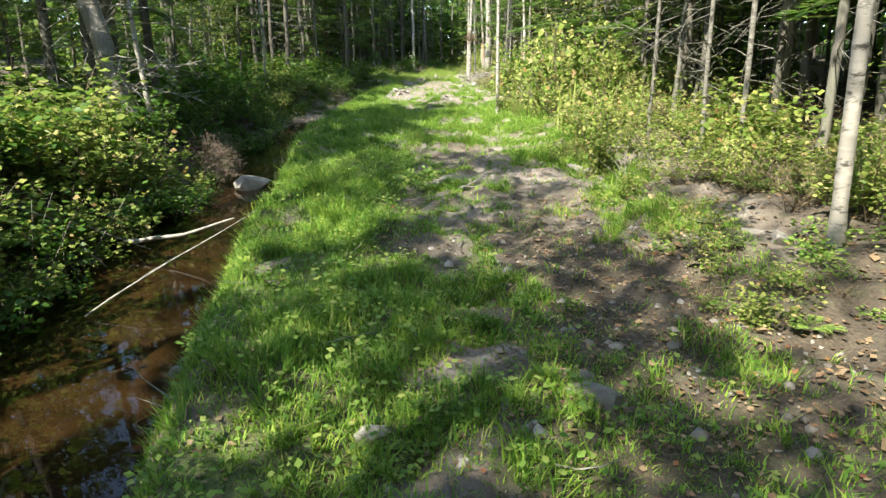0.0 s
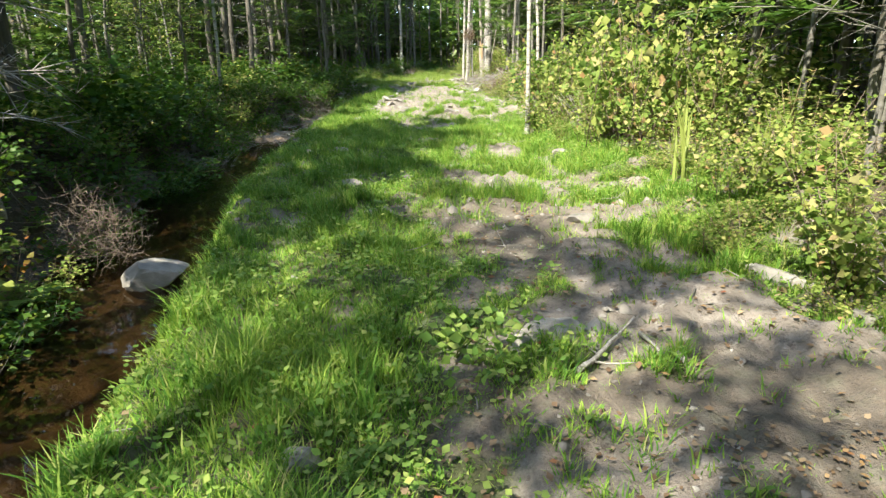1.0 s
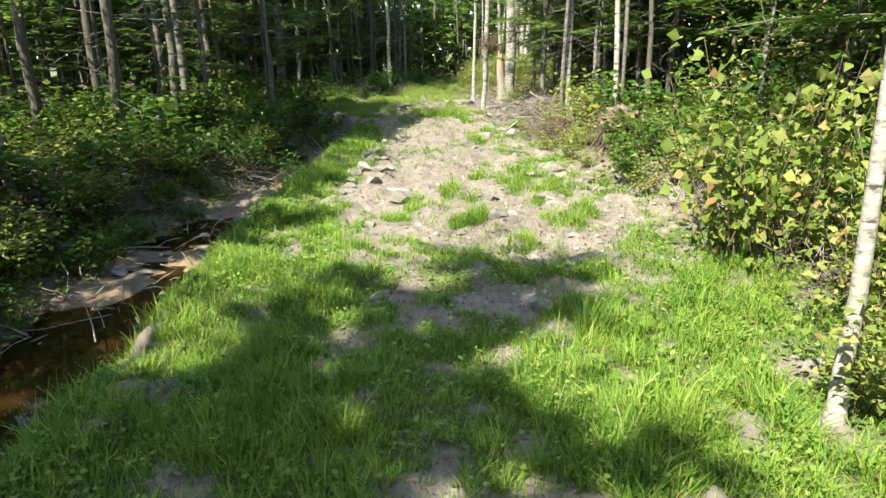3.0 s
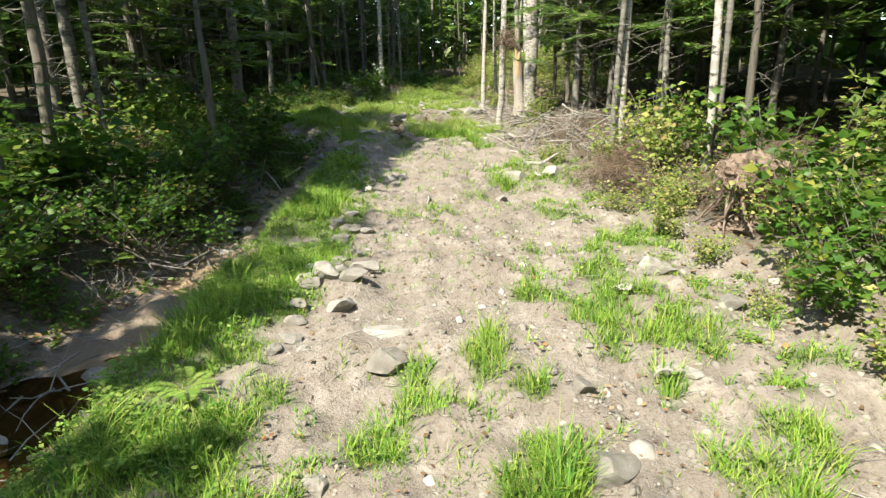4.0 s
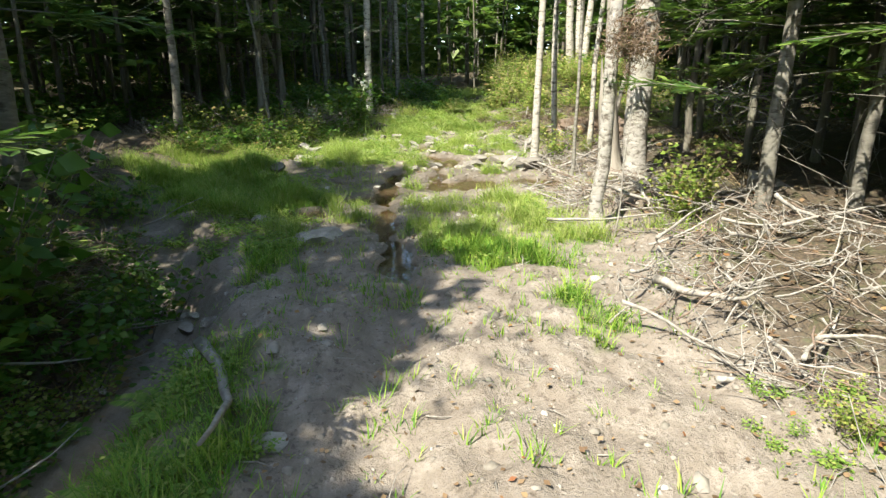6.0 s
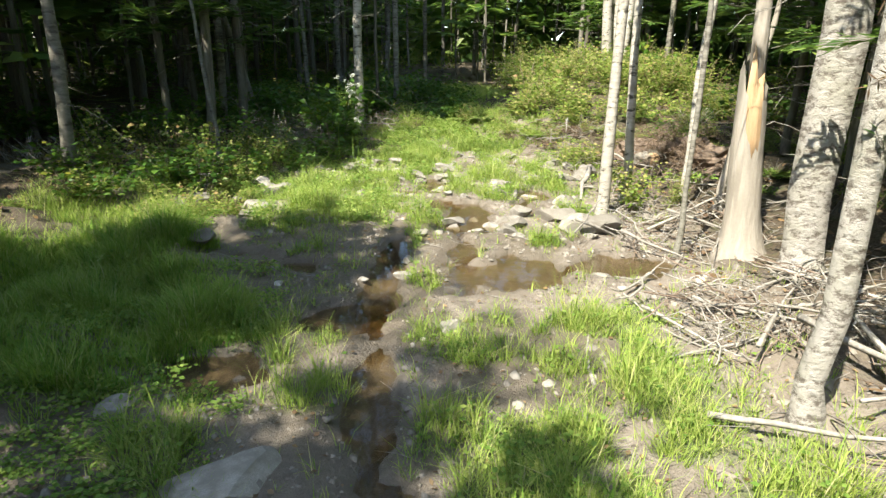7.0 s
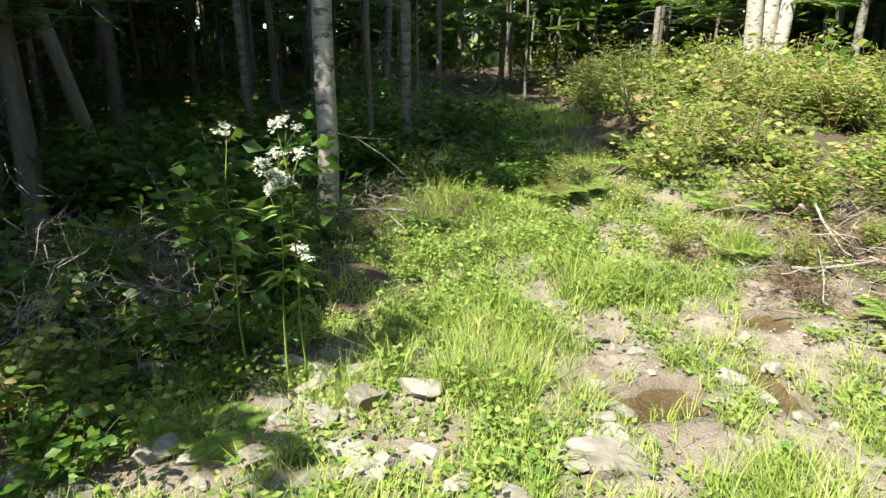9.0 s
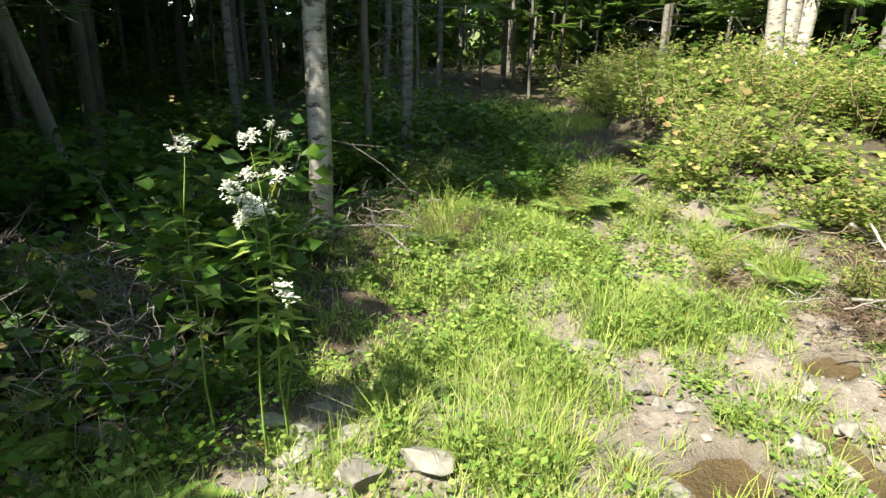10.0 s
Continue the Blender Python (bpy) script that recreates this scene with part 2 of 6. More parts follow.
def leaf_material(name, stops, through_light=.38, rough=.5, soft=0.0, drift=0.0):
    m, nt, bs, out = nodes(name)
    g = nt.nodes.new("ShaderNodeNewGeometry")
    col = ramp(nt, g.outputs["Random Per Island"], stops)
    n = noise_tex(nt, mapped(nt, (1, 1, 1)), 1.7, 2.0)
    col = mix(nt, n, col, mix(nt, .35, col, (.02, .03, .008)))
    if drift:
        d = noise_tex(nt, mapped(nt, (1, 1, 1)), 2.6, 4.0, .65)
        col = mix(nt, ramp(nt, d, [(.42, (0, 0, 0)), (.66, (drift, drift, drift))]), col, (.32, .41, .055))
        e = noise_tex(nt, mapped(nt, (1, 1, 1)), 5.5, 3.0, .6)
        col = mix(nt, ramp(nt, e, [(.36, (drift, drift, drift)), (.5, (0, 0, 0))]), col, (.05, .175, .028))
    nt.links.new(col, bs.inputs["Base Color"])
    bs.inputs["Roughness"].default_value = rough
    bs.inputs["Specular IOR Level"].default_value = .12 if soft else .3
    tr = node(nt, "BsdfTranslucent", Color=mix(nt, .5, col, (.135, .265, .03)))
    if soft:
        # fine blades shade like the nap of the whole turf
        sc_ = nt.nodes.new("ShaderNodeVectorMath")
        sc_.operation = 'SCALE'
        nt.links.new(g.outputs["Normal"], sc_.inputs[0])
        sc_.inputs["Scale"].default_value = 1 - soft
        ad = nt.nodes.new("ShaderNodeVectorMath")
        ad.operation = 'ADD'
        nt.links.new(sc_.outputs[0], ad.inputs[0])
        ad.inputs[1].default_value = (0, 0, soft)
        nr = nt.nodes.new("ShaderNodeVectorMath")
        nr.operation = 'NORMALIZE'
        nt.links.new(ad.outputs[0], nr.inputs[0])
        nt.links.new(nr.outputs[0], bs.inputs["Normal"])
    mx = nt.nodes.new("ShaderNodeMixShader")
    mx.inputs[0].default_value = through_light
    nt.links.new(bs.outputs[0], mx.inputs[1])
    nt.links.new(tr.outputs[0], mx.inputs[2])
    nt.links.new(mx.outputs[0], out.inputs[0])
    return m


M_GRASS = leaf_material("grass_blade", [(0, (.165, .255, .055)), (.45, (.315, .41, .092)), (.85, (.46, .50, .15)), (1, (.56, .50, .30))], .45, .6, .3, .32)
M_TURF = leaf_material("lush_grass_blade", [(0, (.07, .185, .03)), (.45, (.18, .34, .046)), (.85, (.345, .46, .075)), (1, (.47, .44, .19))], .45, .6, .3, .26)
M_WEED = leaf_material("weed_leaf", [(0, (.11, .21, .042)), (.6, (.225, .335, .07)), (1, (.37, .42, .12))], .38, .45, .2)
M_LEAF_G = leaf_material("broad_leaf_green", [(0, (.04, .10, .014)), (.6, (.07, .155, .02)), (.9, (.12, .19, .022)), (1, (.24, .22, .03))])
M_LEAF_Y = leaf_material("broad_leaf_yellowing", [(0, (.12, .19, .04)), (.42, (.23, .30, .065)), (.76, (.36, .375, .105)), (.92, (.46, .40, .18)), (1, (.34, .19, .09))], .45, .5, .25)
M_LEAF_A = leaf_material("leaf_turning_red", [(0, (.09, .12, .02)), (.5, (.2, .15, .025)), (.8, (.27, .12, .03)), (1, (.25, .04, .02))])
M_NEEDLE = leaf_material("fir_needles", [(0, (.042, .092, .026)), (.55, (.10, .175, .042)), (1, (.25, .31, .075))], .4)
M_NEEDLE_D = leaf_material("dead_needles", [(0, (.075, .042, .03)), (.6, (.15, .088, .06)), (1, (.24, .165, .115))], .15)
M_FLOWER = leaf_material("white_petals", [(0, (.7, .7, .62)), (1, (.85, .85, .8))], .2)
M_LITTER = leaf_material("fallen_leaf", [(0, (.09, .05, .03)), (.5, (.18, .11, .065)), (.8, (.28, .2, .125)), (.95, (.26, .15, .065)), (1, (.2, .06, .03))], .05, .7)
M_STRAW = leaf_material("dry_stalk", [(0, (.16, .11, .06)), (1, (.33, .26, .16))], .1, .8)


def bark(name, pale, dark, patch, birch):
    m, nt, bs, out = nodes(name)
    big = noise_tex(nt, mapped(nt, (3, 3, 1.2)), 2.2, 4.0)
    lent = noise_tex(nt, mapped(nt, (9, 9, 34) if birch else (30, 30, 3)), 1.0, 3.0, .6)
    fine = noise_tex(nt, mapped(nt, (1, 1, 1)), 60.0, 3.0)
    col = mix(nt, ramp(nt, lent, [(.42, (0, 0, 0)), (.62, (1, 1, 1))]), dark, pale)
    col = mix(nt, ramp(nt, big, [(.4, (1, 1, 1)), (.6, (0, 0, 0))]), col, mix(nt, .6, col, patch))
    col = mix(nt, .18, col, mix(nt, fine, (.02, .02, .015), (.5, .48, .42)))
    info = nt.nodes.new("ShaderNodeObjectInfo")
    col = mix(nt, mix(nt, info.outputs["Random"], (0, 0, 0), (.6, .6, .6)), col, dark)
    if birch:
        fleck = noise_tex(nt, mapped(nt, (8, 8, 20)), 1.0, 4.0, .65)
        col = mix(nt, ramp(nt, fleck, [(.54, (0, 0, 0)), (.63, (.95, .95, .95))]), col, (.045, .038, .03))
    nt.links.new(col, bs.inputs["Base Color"])
    bs.inputs["Roughness"].default_value = .8
    bump(nt, bs, lent, .7, .012 if not birch else .007)
    return m


M_BIRCH = bark("birch_bark", (.52, .49, .45), (.27, .245, .215), (.32, .295, .26), True)
M_BIRCH_G = bark("grey_birch_bark", (.25, .235, .21), (.09, .08, .068), (.12, .118, .095), True)
M_PALEWOOD = bark("pale_barkless_wood", (.40, .362, .322), (.21, .182, .155), (.30, .265, .23), False)


def flaky_bark():
    """Old birch bark: pale curling sheets with dark ragged gaps and lichen."""
    m, nt, bs, out = nodes("flaky_birch_bark")
    a = noise_tex(nt, mapped(nt, (10, 10, 19)), 1.0, 7.0, .75)
    b = noise_tex(nt, mapped(nt, (5, 5, 40)), 1.0, 4.0, .6)
    c = noise_tex(nt, mapped(nt, (1, 1, 1)), 3.2, 4.0)
    col = mix(nt, b, (.23, .212, .195), (.43, .405, .38))
    col = mix(nt, ramp(nt, c, [(.45, (0, 0, 0)), (.65, (.7, .7, .7))]), col, (.27, .26, .21))
    col = mix(nt, ramp(nt, a, [(.42, (.9, .9, .9)), (.5, (0, 0, 0))]), col, (.10, .082, .068))
    nt.links.new(col, bs.inputs["Base Color"])
    bs.inputs["Roughness"].default_value = .85
    bump(nt, bs, a, 1.0, .03)
    return m


M_FLAKY = flaky_bark()
M_REDSOIL = bark("red_brown_duff", (.26, .175, .125), (.085, .055, .04), (.17, .11, .075), False)
M_TWIG = bark("fine_grey_twigs", (.24, .215, .195), (.10, .085, .075), (.16, .14, .125), False)
M_BARK = bark("dark_conifer_bark", (.16, .13, .11), (.05, .04, .033), (.12, .13, .09), False)
M_SILVER = bark("weathered_grey_wood", (.40, .375, .35), (.165, .148, .132), (.27, .248, .225), False)
M_BROWNWOOD = bark("brown_dead_wood", (.25, .172, .125), (.10, .066, .05), (.18, .125, .095), False)
M_FRESHWOOD = bark("split_tan_wood", (.52, .36, .2), (.30, .19, .10), (.42, .30, .18), False)


def rock_material(name="field_stone", loose=False):
    m, nt, bs, out = nodes(name)
    v = mapped(nt, (1, 1, 1))
    a, b = noise_tex(nt, v, 3.0, 6.0), noise_tex(nt, v, 45.0, 4.0)
    pick_ = nt.nodes.new("ShaderNodeNewGeometry").outputs["Random Per Island"] if loose else nt.nodes.new("ShaderNodeObjectInfo").outputs["Random"]
    c = ramp(nt, pick_, [(0, (.13, .112, .1)), (.5, (.215, .19, .168)), (.9, (.3, .27, .242)), (1, (.42, .39, .35))] if loose else [(0, (.17, .152, .136)), (.5, (.27, .248, .225)), (1, (.38, .353, .32))])
    c = mix(nt, ramp(nt, a, [(.38, (1, 1, 1)), (.62, (0, 0, 0))]), c, mix(nt, .55, c, (.10, .085, .065)))
    c = mix(nt, ramp(nt, b, [(.35, (.55, .55, .55)), (.6, (0, 0, 0))]), c, (.18, .17, .15))
    nt.links.new(c, bs.inputs["Base Color"])
    bs.inputs["Roughness"].default_value = .85
    bump(nt, bs, b, .5, .008)
    return m


M_ROCK = rock_material()
M_GRAVEL = rock_material("loose_gravel", True)


def ground_material():
    m, nt, bs, out = nodes("trail_soil")
    v = mapped(nt, (1, 1, 1))
    att = lambda n: (lambda k: (setattr(k, "attribute_name", n), k.outputs["Fac"])[1])(nt.nodes.new("ShaderNodeAttribute"))
    big, mid, fine = noise_tex(nt, v, 1.3, 5.0), noise_tex(nt, v, 9.0, 5.0, .65), noise_tex(nt, v, 70.0, 4.0, .7)
    vor = node(nt, "TexVoronoi", Scale=42.0)
    nt.links.new(v, vor.inputs["Vector"])
    dry = ramp(nt, mid, [(.25, (.107, .088, .073)), (.48, (.228, .196, .168)), (.75, (.35, .31, .275))])
    streak = noise_tex(nt, mapped(nt, (14, 3.0, 6)), 1.0, 5.0, .7)
    dry = mix(nt, ramp(nt, streak, [(.46, (0, 0, 0)), (.64, (.75, .75, .75))]), dry, (.153, .126, .105))
    dry = mix(nt, ramp(nt, big, [(.35, (0, 0, 0)), (.7, (.5, .5, .5))]), dry, (.158, .133, .113))
    mott = noise_tex(nt, v, 4.2, 6.0, .7)
    dry = mix(nt, ramp(nt, mott, [(.42, (.75, .75, .75)), (.6, (0, 0, 0))]), dry, (.158, .13, .107))
    clod = noise_tex(nt, v, 24.0, 5.0, .72)
    dry = mix(nt, ramp(nt, clod, [(.36, (.8, .8, .8)), (.46, (0, 0, 0))]), dry, (.085, .066, .052))
    peb = ramp(nt, vor.outputs["Distance"], [(.0, (1, 1, 1)), (.28, (0, 0, 0))])
    dry = mix(nt, mix(nt, ramp(nt, mid, [(.45, (0, 0, 0)), (.6, (.4, .4, .4))]), (0, 0, 0), peb), dry, mix(nt, fine, (.22, .195, .175), (.42, .38, .345)))
    litter = ramp(nt, fine, [(.3, (.022, .017, .012)), (.5, (.055, .04, .026)), (.7, (.11, .08, .05))])
    litter = mix(nt, ramp(nt, mid, [(.5, (0, 0, 0)), (.7, (.6, .6, .6))]), litter, (.05, .065, .02))
    mud = mix(nt, mid, (.045, .037, .028), (.14, .112, .082))
    thatch = mix(nt, mid, (.05, .06, .02), (.10, .15, .03))
    c = mix(nt, att("thatch"), dry, thatch)
    c = mix(nt, att("litter"), c, litter)
    c = mix(nt, att("mud"), c, mud)
    c = mix(nt, att("silt"), c, mix(nt, mott, (.13, .085, .05), (.30, .21, .13)))
    nt.links.new(c, bs.inputs["Base Color"])
    r = nt.nodes.new("ShaderNodeMapRange")
    nt.links.new(att("mud"), r.inputs[0])
    r.inputs[3].default_value, r.inputs[4].default_value = .92, .45
    nt.links.new(r.outputs[0], bs.inputs["Roughness"])
    h = nt.nodes.new("ShaderNodeMath")
    h.operation = 'ADD'
    nt.links.new(mid, h.inputs[0])
    soft_fine = node(nt, "Math")
    soft_fine.operation = 'MULTIPLY'
    nt.links.new(fine, soft_fine.inputs[0])
    soft_fine.inputs[1].default_value = .45
    nt.links.new(soft_fine.outputs[0], h.inputs[1])
    bump(nt, bs, h.outputs[0], .9, .03)
    return m


M_GROUND = ground_material()


def water_material(name, tint):
    m, nt, bs, out = nodes(name)
    nt.nodes.remove(bs)
    tr = node(nt, "BsdfTransparent", Color=(*tint, 1))
    gl = node(nt, "BsdfGlossy", Color=(.95, .95, .95, 1), Roughness=.0)
    fr = node(nt, "Fresnel", IOR=1.33)
    n = noise_tex(nt, mapped(nt, (1, 1, 1)), 7.0, 2.0)
    b = node(nt, "Bump", Strength=.07, Distance=.012, Height=n)
    nt.links.new(b.outputs[0], gl.inputs["Normal"])
    nt.links.new(b.outputs[0], fr.inputs["Normal"])
    mx = nt.nodes.new("ShaderNodeMixShader")
    nt.links.new(fr.outputs[0], mx.inputs[0])
    nt.links.new(tr.outputs[0], mx.inputs[1])
    nt.links.new(gl.outputs[0], mx.inputs[2])
    nt.links.new(mx.outputs[0], out.inputs[0])
    return m


M_WATER = water_material("brown_brook_water", (.40, .325, .22))
M_POOL = water_material("shallow_pool_water", (.84, .78, .66))

# ---- ground and water ----
def axis(stops):
    """Grid lines from stops of (place, step)."""
    out = []
    for (a, s), (b, _) in zip(stops, stops[1:]):
        out += list(np.arange(a, b, s))
    return np.array(out + [stops[-1][0]])


gx = axis([(-90, 8), (-26, 2), (-10, .4), (-4.2, .1), (-2.4, .05), (1.7, .1), (3.5, .4), (10, 2), (26, 8), (90, 1)])
gy = axis([(-60, 6), (-12, 1), (-2, .15), (.8, .058), (28.5, .1), (34, .5), (50, 3), (80, 8), (150, 1)])
X, Y = np.meshgrid(gx, gy)
nx, ny = len(gx), len(gy)
k = (np.arange(ny - 1)[:, None] * nx + np.arange(nx - 1)[None]).ravel()
quads = np.concatenate([np.stack([k, k + 1, k + nx + 1], -1), np.stack([k, k + nx + 1, k + nx], -1)])
Zg = ground_z(X, Y)
ground_me = mesh_tris("ground", np.stack([X, Y, Zg], -1), quads, M_GROUND)
U = table(Y, BANK) - X
off_trail = np.maximum(ss(-.05, .45, U - .33 - table(Y, BED_W)), ss(1.15, 1.9, X + .3 * vnoise(X, Y, .6, 20) - .45 * (1 - ss(14, 16, Y))))
off_trail = np.maximum(off_trail, ss(28.2, 30, Y - .9 * X))
# leaf litter, its dark edge laid along the edge of the trees' shade
off_trail = np.maximum(off_trail, ss(0, .6, Y - 26 - 1.1 * (X + 2.2)) * ss(-.4, -.8, X))
off_trail = np.maximum(off_trail, .9 * (1 - ss(2.9, 4.0, Y + .9 * vnoise(X, Y, .4, 25))) * ss(.0, .45, X + .3 * vnoise(X, Y, .3, 26)))
# litter tint also darkens the first metres of soil, partly for tree shade
off_trail = np.maximum(off_trail, .6 * (1 - ss(7, 9, Y)) * ss(-.5, .5, vnoise(X, Y, .45, 24)))
bed = ss(-.06, .14, U) * (1 - ss(-.1, .25, U - .33 - table(Y, BED_W))) * ss(.05, .2, table(Y, BED_D))
# mud darkens the left band past y 23 for shade as well as wet soil
mud = np.maximum(bed * (1 - .6 * ss(11, 14, Y)), np.maximum(np.maximum(ss(.05, .6, pool_mask(X, Y)), .5 * ss(.1, .8, pool_mask(X, Y, 2.2))), (.78 + .22 * ss(-.1, -.6, X) * ss(23.2, 23.7, Y) * (1 - ss(24.7, 25.2, Y))) * ss(20.5, 22, Y) * (1 - ss(26, 27, Y)) * ss(-.4, .4, vnoise(X, Y, .5, 21)) * (X < .7)))
silt = bed * ss(10.5, 13.5, Y) * (1 - ss(19.5, 20.5, Y)) * (.35 + .65 * ss(-.4, .3, vnoise(X, Y, .3, 27)))
# one more even darkening of that band, part wet mud, part tree shade
wet = .85 * ss(-.25, -.6, X + .25 * vnoise(X, Y, .4, 28)) * ss(22.2, 22.9, Y) * (1 - ss(24.5, 24.9, Y)) * ss(-3.0, -2.6, X)
mud = np.maximum(mud, wet)
for nm, val in (("litter", off_trail), ("mud", mud), ("silt", silt), ("thatch", .9 * ss(.3, .8, grass_cover(X, Y)))):
    ground_me.attributes.new(nm, 'FLOAT', 'POINT').data.foreach_set("value", val.astype(np.float32).ravel())
tagged(new("ground", ground_me), "rutted forest trail of pale sandy soil between dark leaf litter", "ground", kind="structure")

wy = np.arange(-6, 15.2, .12)
wu = np.linspace(.1, 1, 14)
WY, WU = np.meshgrid(wy, wu, indexing="ij")
WX = table(WY, BANK) - .05 - WU * (.45 + table(WY, BED_W))
WZ = table(WY, TRAIL) - table(WY, BED_D) + .07 + .05 * ss(9, 2, WY) - .09 * ss(12.5, 15, WY)
k = (np.arange(len(wy) - 1)[:, None] * len(wu) + np.arange(len(wu) - 1)[None]).ravel()
n = len(wu)
brook_me = mesh_tris("brook", np.stack([WX, WY, WZ], -1), np.concatenate([np.stack([k, k + n, k + n + 1], -1), np.stack([k, k + n + 1, k + 1], -1)]), M_WATER)
tagged(new("water_brook", brook_me), "shallow brown brook in a ditch beside the trail", "water", kind="structure")
for px, py, a, b, r in POOLS:
    s = np.linspace(0, 2 * np.pi, 33)[:-1]
    ring = [np.stack([px + q * (a * np.cos(s) * math.cos(r) - b * np.sin(s) * math.sin(r)), py + q * (a * np.cos(s) * math.sin(r) + b * np.sin(s) * math.cos(r))], -1) for q in (.02, .45, .85, 1.3)]
    P = np.concatenate(ring)
    V = np.concatenate([P, (base_z(P[:, 0], P[:, 1]) - .034)[:, None]], 1)
    T = []
    for q in range(3):
        i0 = q * 32 + np.arange(32)
        i1 = q * 32 + (np.arange(32) + 1) % 32
        T += [np.stack([i0, i0 + 32, i1 + 32], -1), np.stack([i0, i1 + 32, i1], -1)]
    tagged(new("water_pool", mesh_tris("pool", V, np.concatenate(T), M_POOL)), "shallow pool of clear brown water in a trail rut", "water", kind="structure")

# ---- trees ----
def gz(x, y):
    return float(ground_z(np.array([x]), np.array([y]))[0])


def trunk_mesh(name, r, h, lean, bend, seed, material, sides=10):
    """A trunk with a flared foot, slight sweeps and a lean (metres sideways per metre of height)."""
    g = np.random.default_rng(seed)
    s = np.concatenate([[-.15, 0, .06, .2], np.linspace(.5, h, 12)])
    f = np.clip(s, 0, None)
    p = np.stack([lean[0] * f + bend * np.sin(f / h * 5 + g.random() * 6) + .012 * g.normal(size=len(f)) * (f > .1),
                  lean[1] * f + bend * np.sin(f / h * 4 + g.random() * 6) + .012 * g.normal(size=len(f)) * (f > .1), s], -1)
    p[:, :2] -= p[1, :2]
    rad = r * (1 - .75 * (f / h) ** 1.1) * (1 + .3 * np.exp(-f / .08)) * (1 + .05 * g.normal(size=len(f)))
    return mesh_tris(name, *tube(p, np.maximum(rad, .006), sides), material)


def twig(start, way, length, r, g, segs=4, sides=4, wob=.12, sag=0.):
    d = unit(np.asarray(way, float))
    pts = [np.asarray(start, float)]
    for i in range(segs):
        d = unit(d + g.normal(size=3) * wob + np.array([0, 0, -sag]))
        pts.append(pts[-1] + d * length / segs)
    return tube(pts, np.linspace(r, r * .3, segs + 1), sides), np.array(pts)


def dead_branches(seed, z0, z1, n, reach, subs=3, r=.006):
    g = np.random.default_rng(seed)
    out = []
    for i in range(n):
        z, a = g.uniform(z0, z1), g.uniform(0, 6.28)
        L = reach * g.uniform(.4, 1)
        t, pts = twig((0, 0, z), (math.cos(a), math.sin(a), g.uniform(-.35, .25)), L, r, g, 4, 3, .24, .05)
        out.append(t)
        for q in range(subs):
            b = pts[g.integers(1, 5)]
            out.append(twig(b, (math.cos(a + g.normal() * .8), math.sin(a + g.normal() * .8), g.normal() * .4), L * g.uniform(.2, .5), r * .6, g, 1, 3, .2)[0])
    return joined(out)


def fir_crown(seed, z0, h, reach, n, fine=True):
    """Whorled boughs of flat needle sprays on thin limbs."""
    g = np.random.default_rng(seed)
    limbs, A, D, Uv, L, W = [], [], [], [], [], []
    for i in range(n):
        q = (i + g.random()) / n
        z = z0 + (h - z0) * q
        a = i * 2.4 + g.normal() * .3
        R = reach * (1 - q) ** .75 * g.uniform(.6, 1.1) + .12
        t, pts = twig((0, 0, z), (math.cos(a), math.sin(a), .15 + .3 * q), R, .009, g, 3, 3, .07, .09)
        limbs.append(t)
        m = int(6 + 10 * R) if fine else int(5 + 6 * R)
        s = g.uniform(.22, 1, m)
        P = np.stack([np.interp(s * 3, range(4), pts[:, c]) for c in range(3)], -1)
        tang = unit(pts[-1] - pts[0])
        sd = unit(np.cross(tang, [0, 0, 1.]))
        sgn = np.where(np.arange(m) % 2 == 0, 1, -1)[:, None]
        dv = unit(tang * .75 + sd * sgn * g.uniform(.5, 1.1, (m, 1)) + g.normal(size=(m, 3)) * .16 + [0, 0, -.1])
        ln = (1 if fine else 1.25) * (.18 + .28 * (1 - s) + .05 * g.random(m)) * min(1, .45 + R * .5)
        low = fine and z < 4.2
        if low:
            for k in range(6):
                side = -1 if k % 2 else 1
                A.append(P + dv * (ln * (.06 + .13 * k))[:, None])
                D.append(unit(dv + .95 * side * np.cross(dv, [0, 0, 1.]) + g.normal(size=(m, 3)) * .12))
                Uv.append(np.array([0, 0, 1.]) + g.normal(size=(m, 3)) * .3)
                L.append(ln * (.52 - .04 * k))
                W.append(ln * .11)
        for side in ((0,) if low or not fine else (-1, 0, 1) if z < 5.5 else (0,)):
            A.append(P + dv * (ln * .25)[:, None] * abs(side))
            D.append(unit(dv + .62 * side * np.cross(dv, [0, 0, 1.]) + g.normal(size=(m, 3)) * .08))
            Uv.append(np.array([0, 0, 1.]) + g.normal(size=(m, 3)) * .25)
            L.append(ln * (1 if side == 0 else .62))
            W.append(ln * (.12 if low else .3 if fine and z < 5.5 else .6))
    f = flakes(np.concatenate(A), np.concatenate(D), np.concatenate(Uv), np.concatenate(L), np.concatenate(W))
    return joined(limbs), f


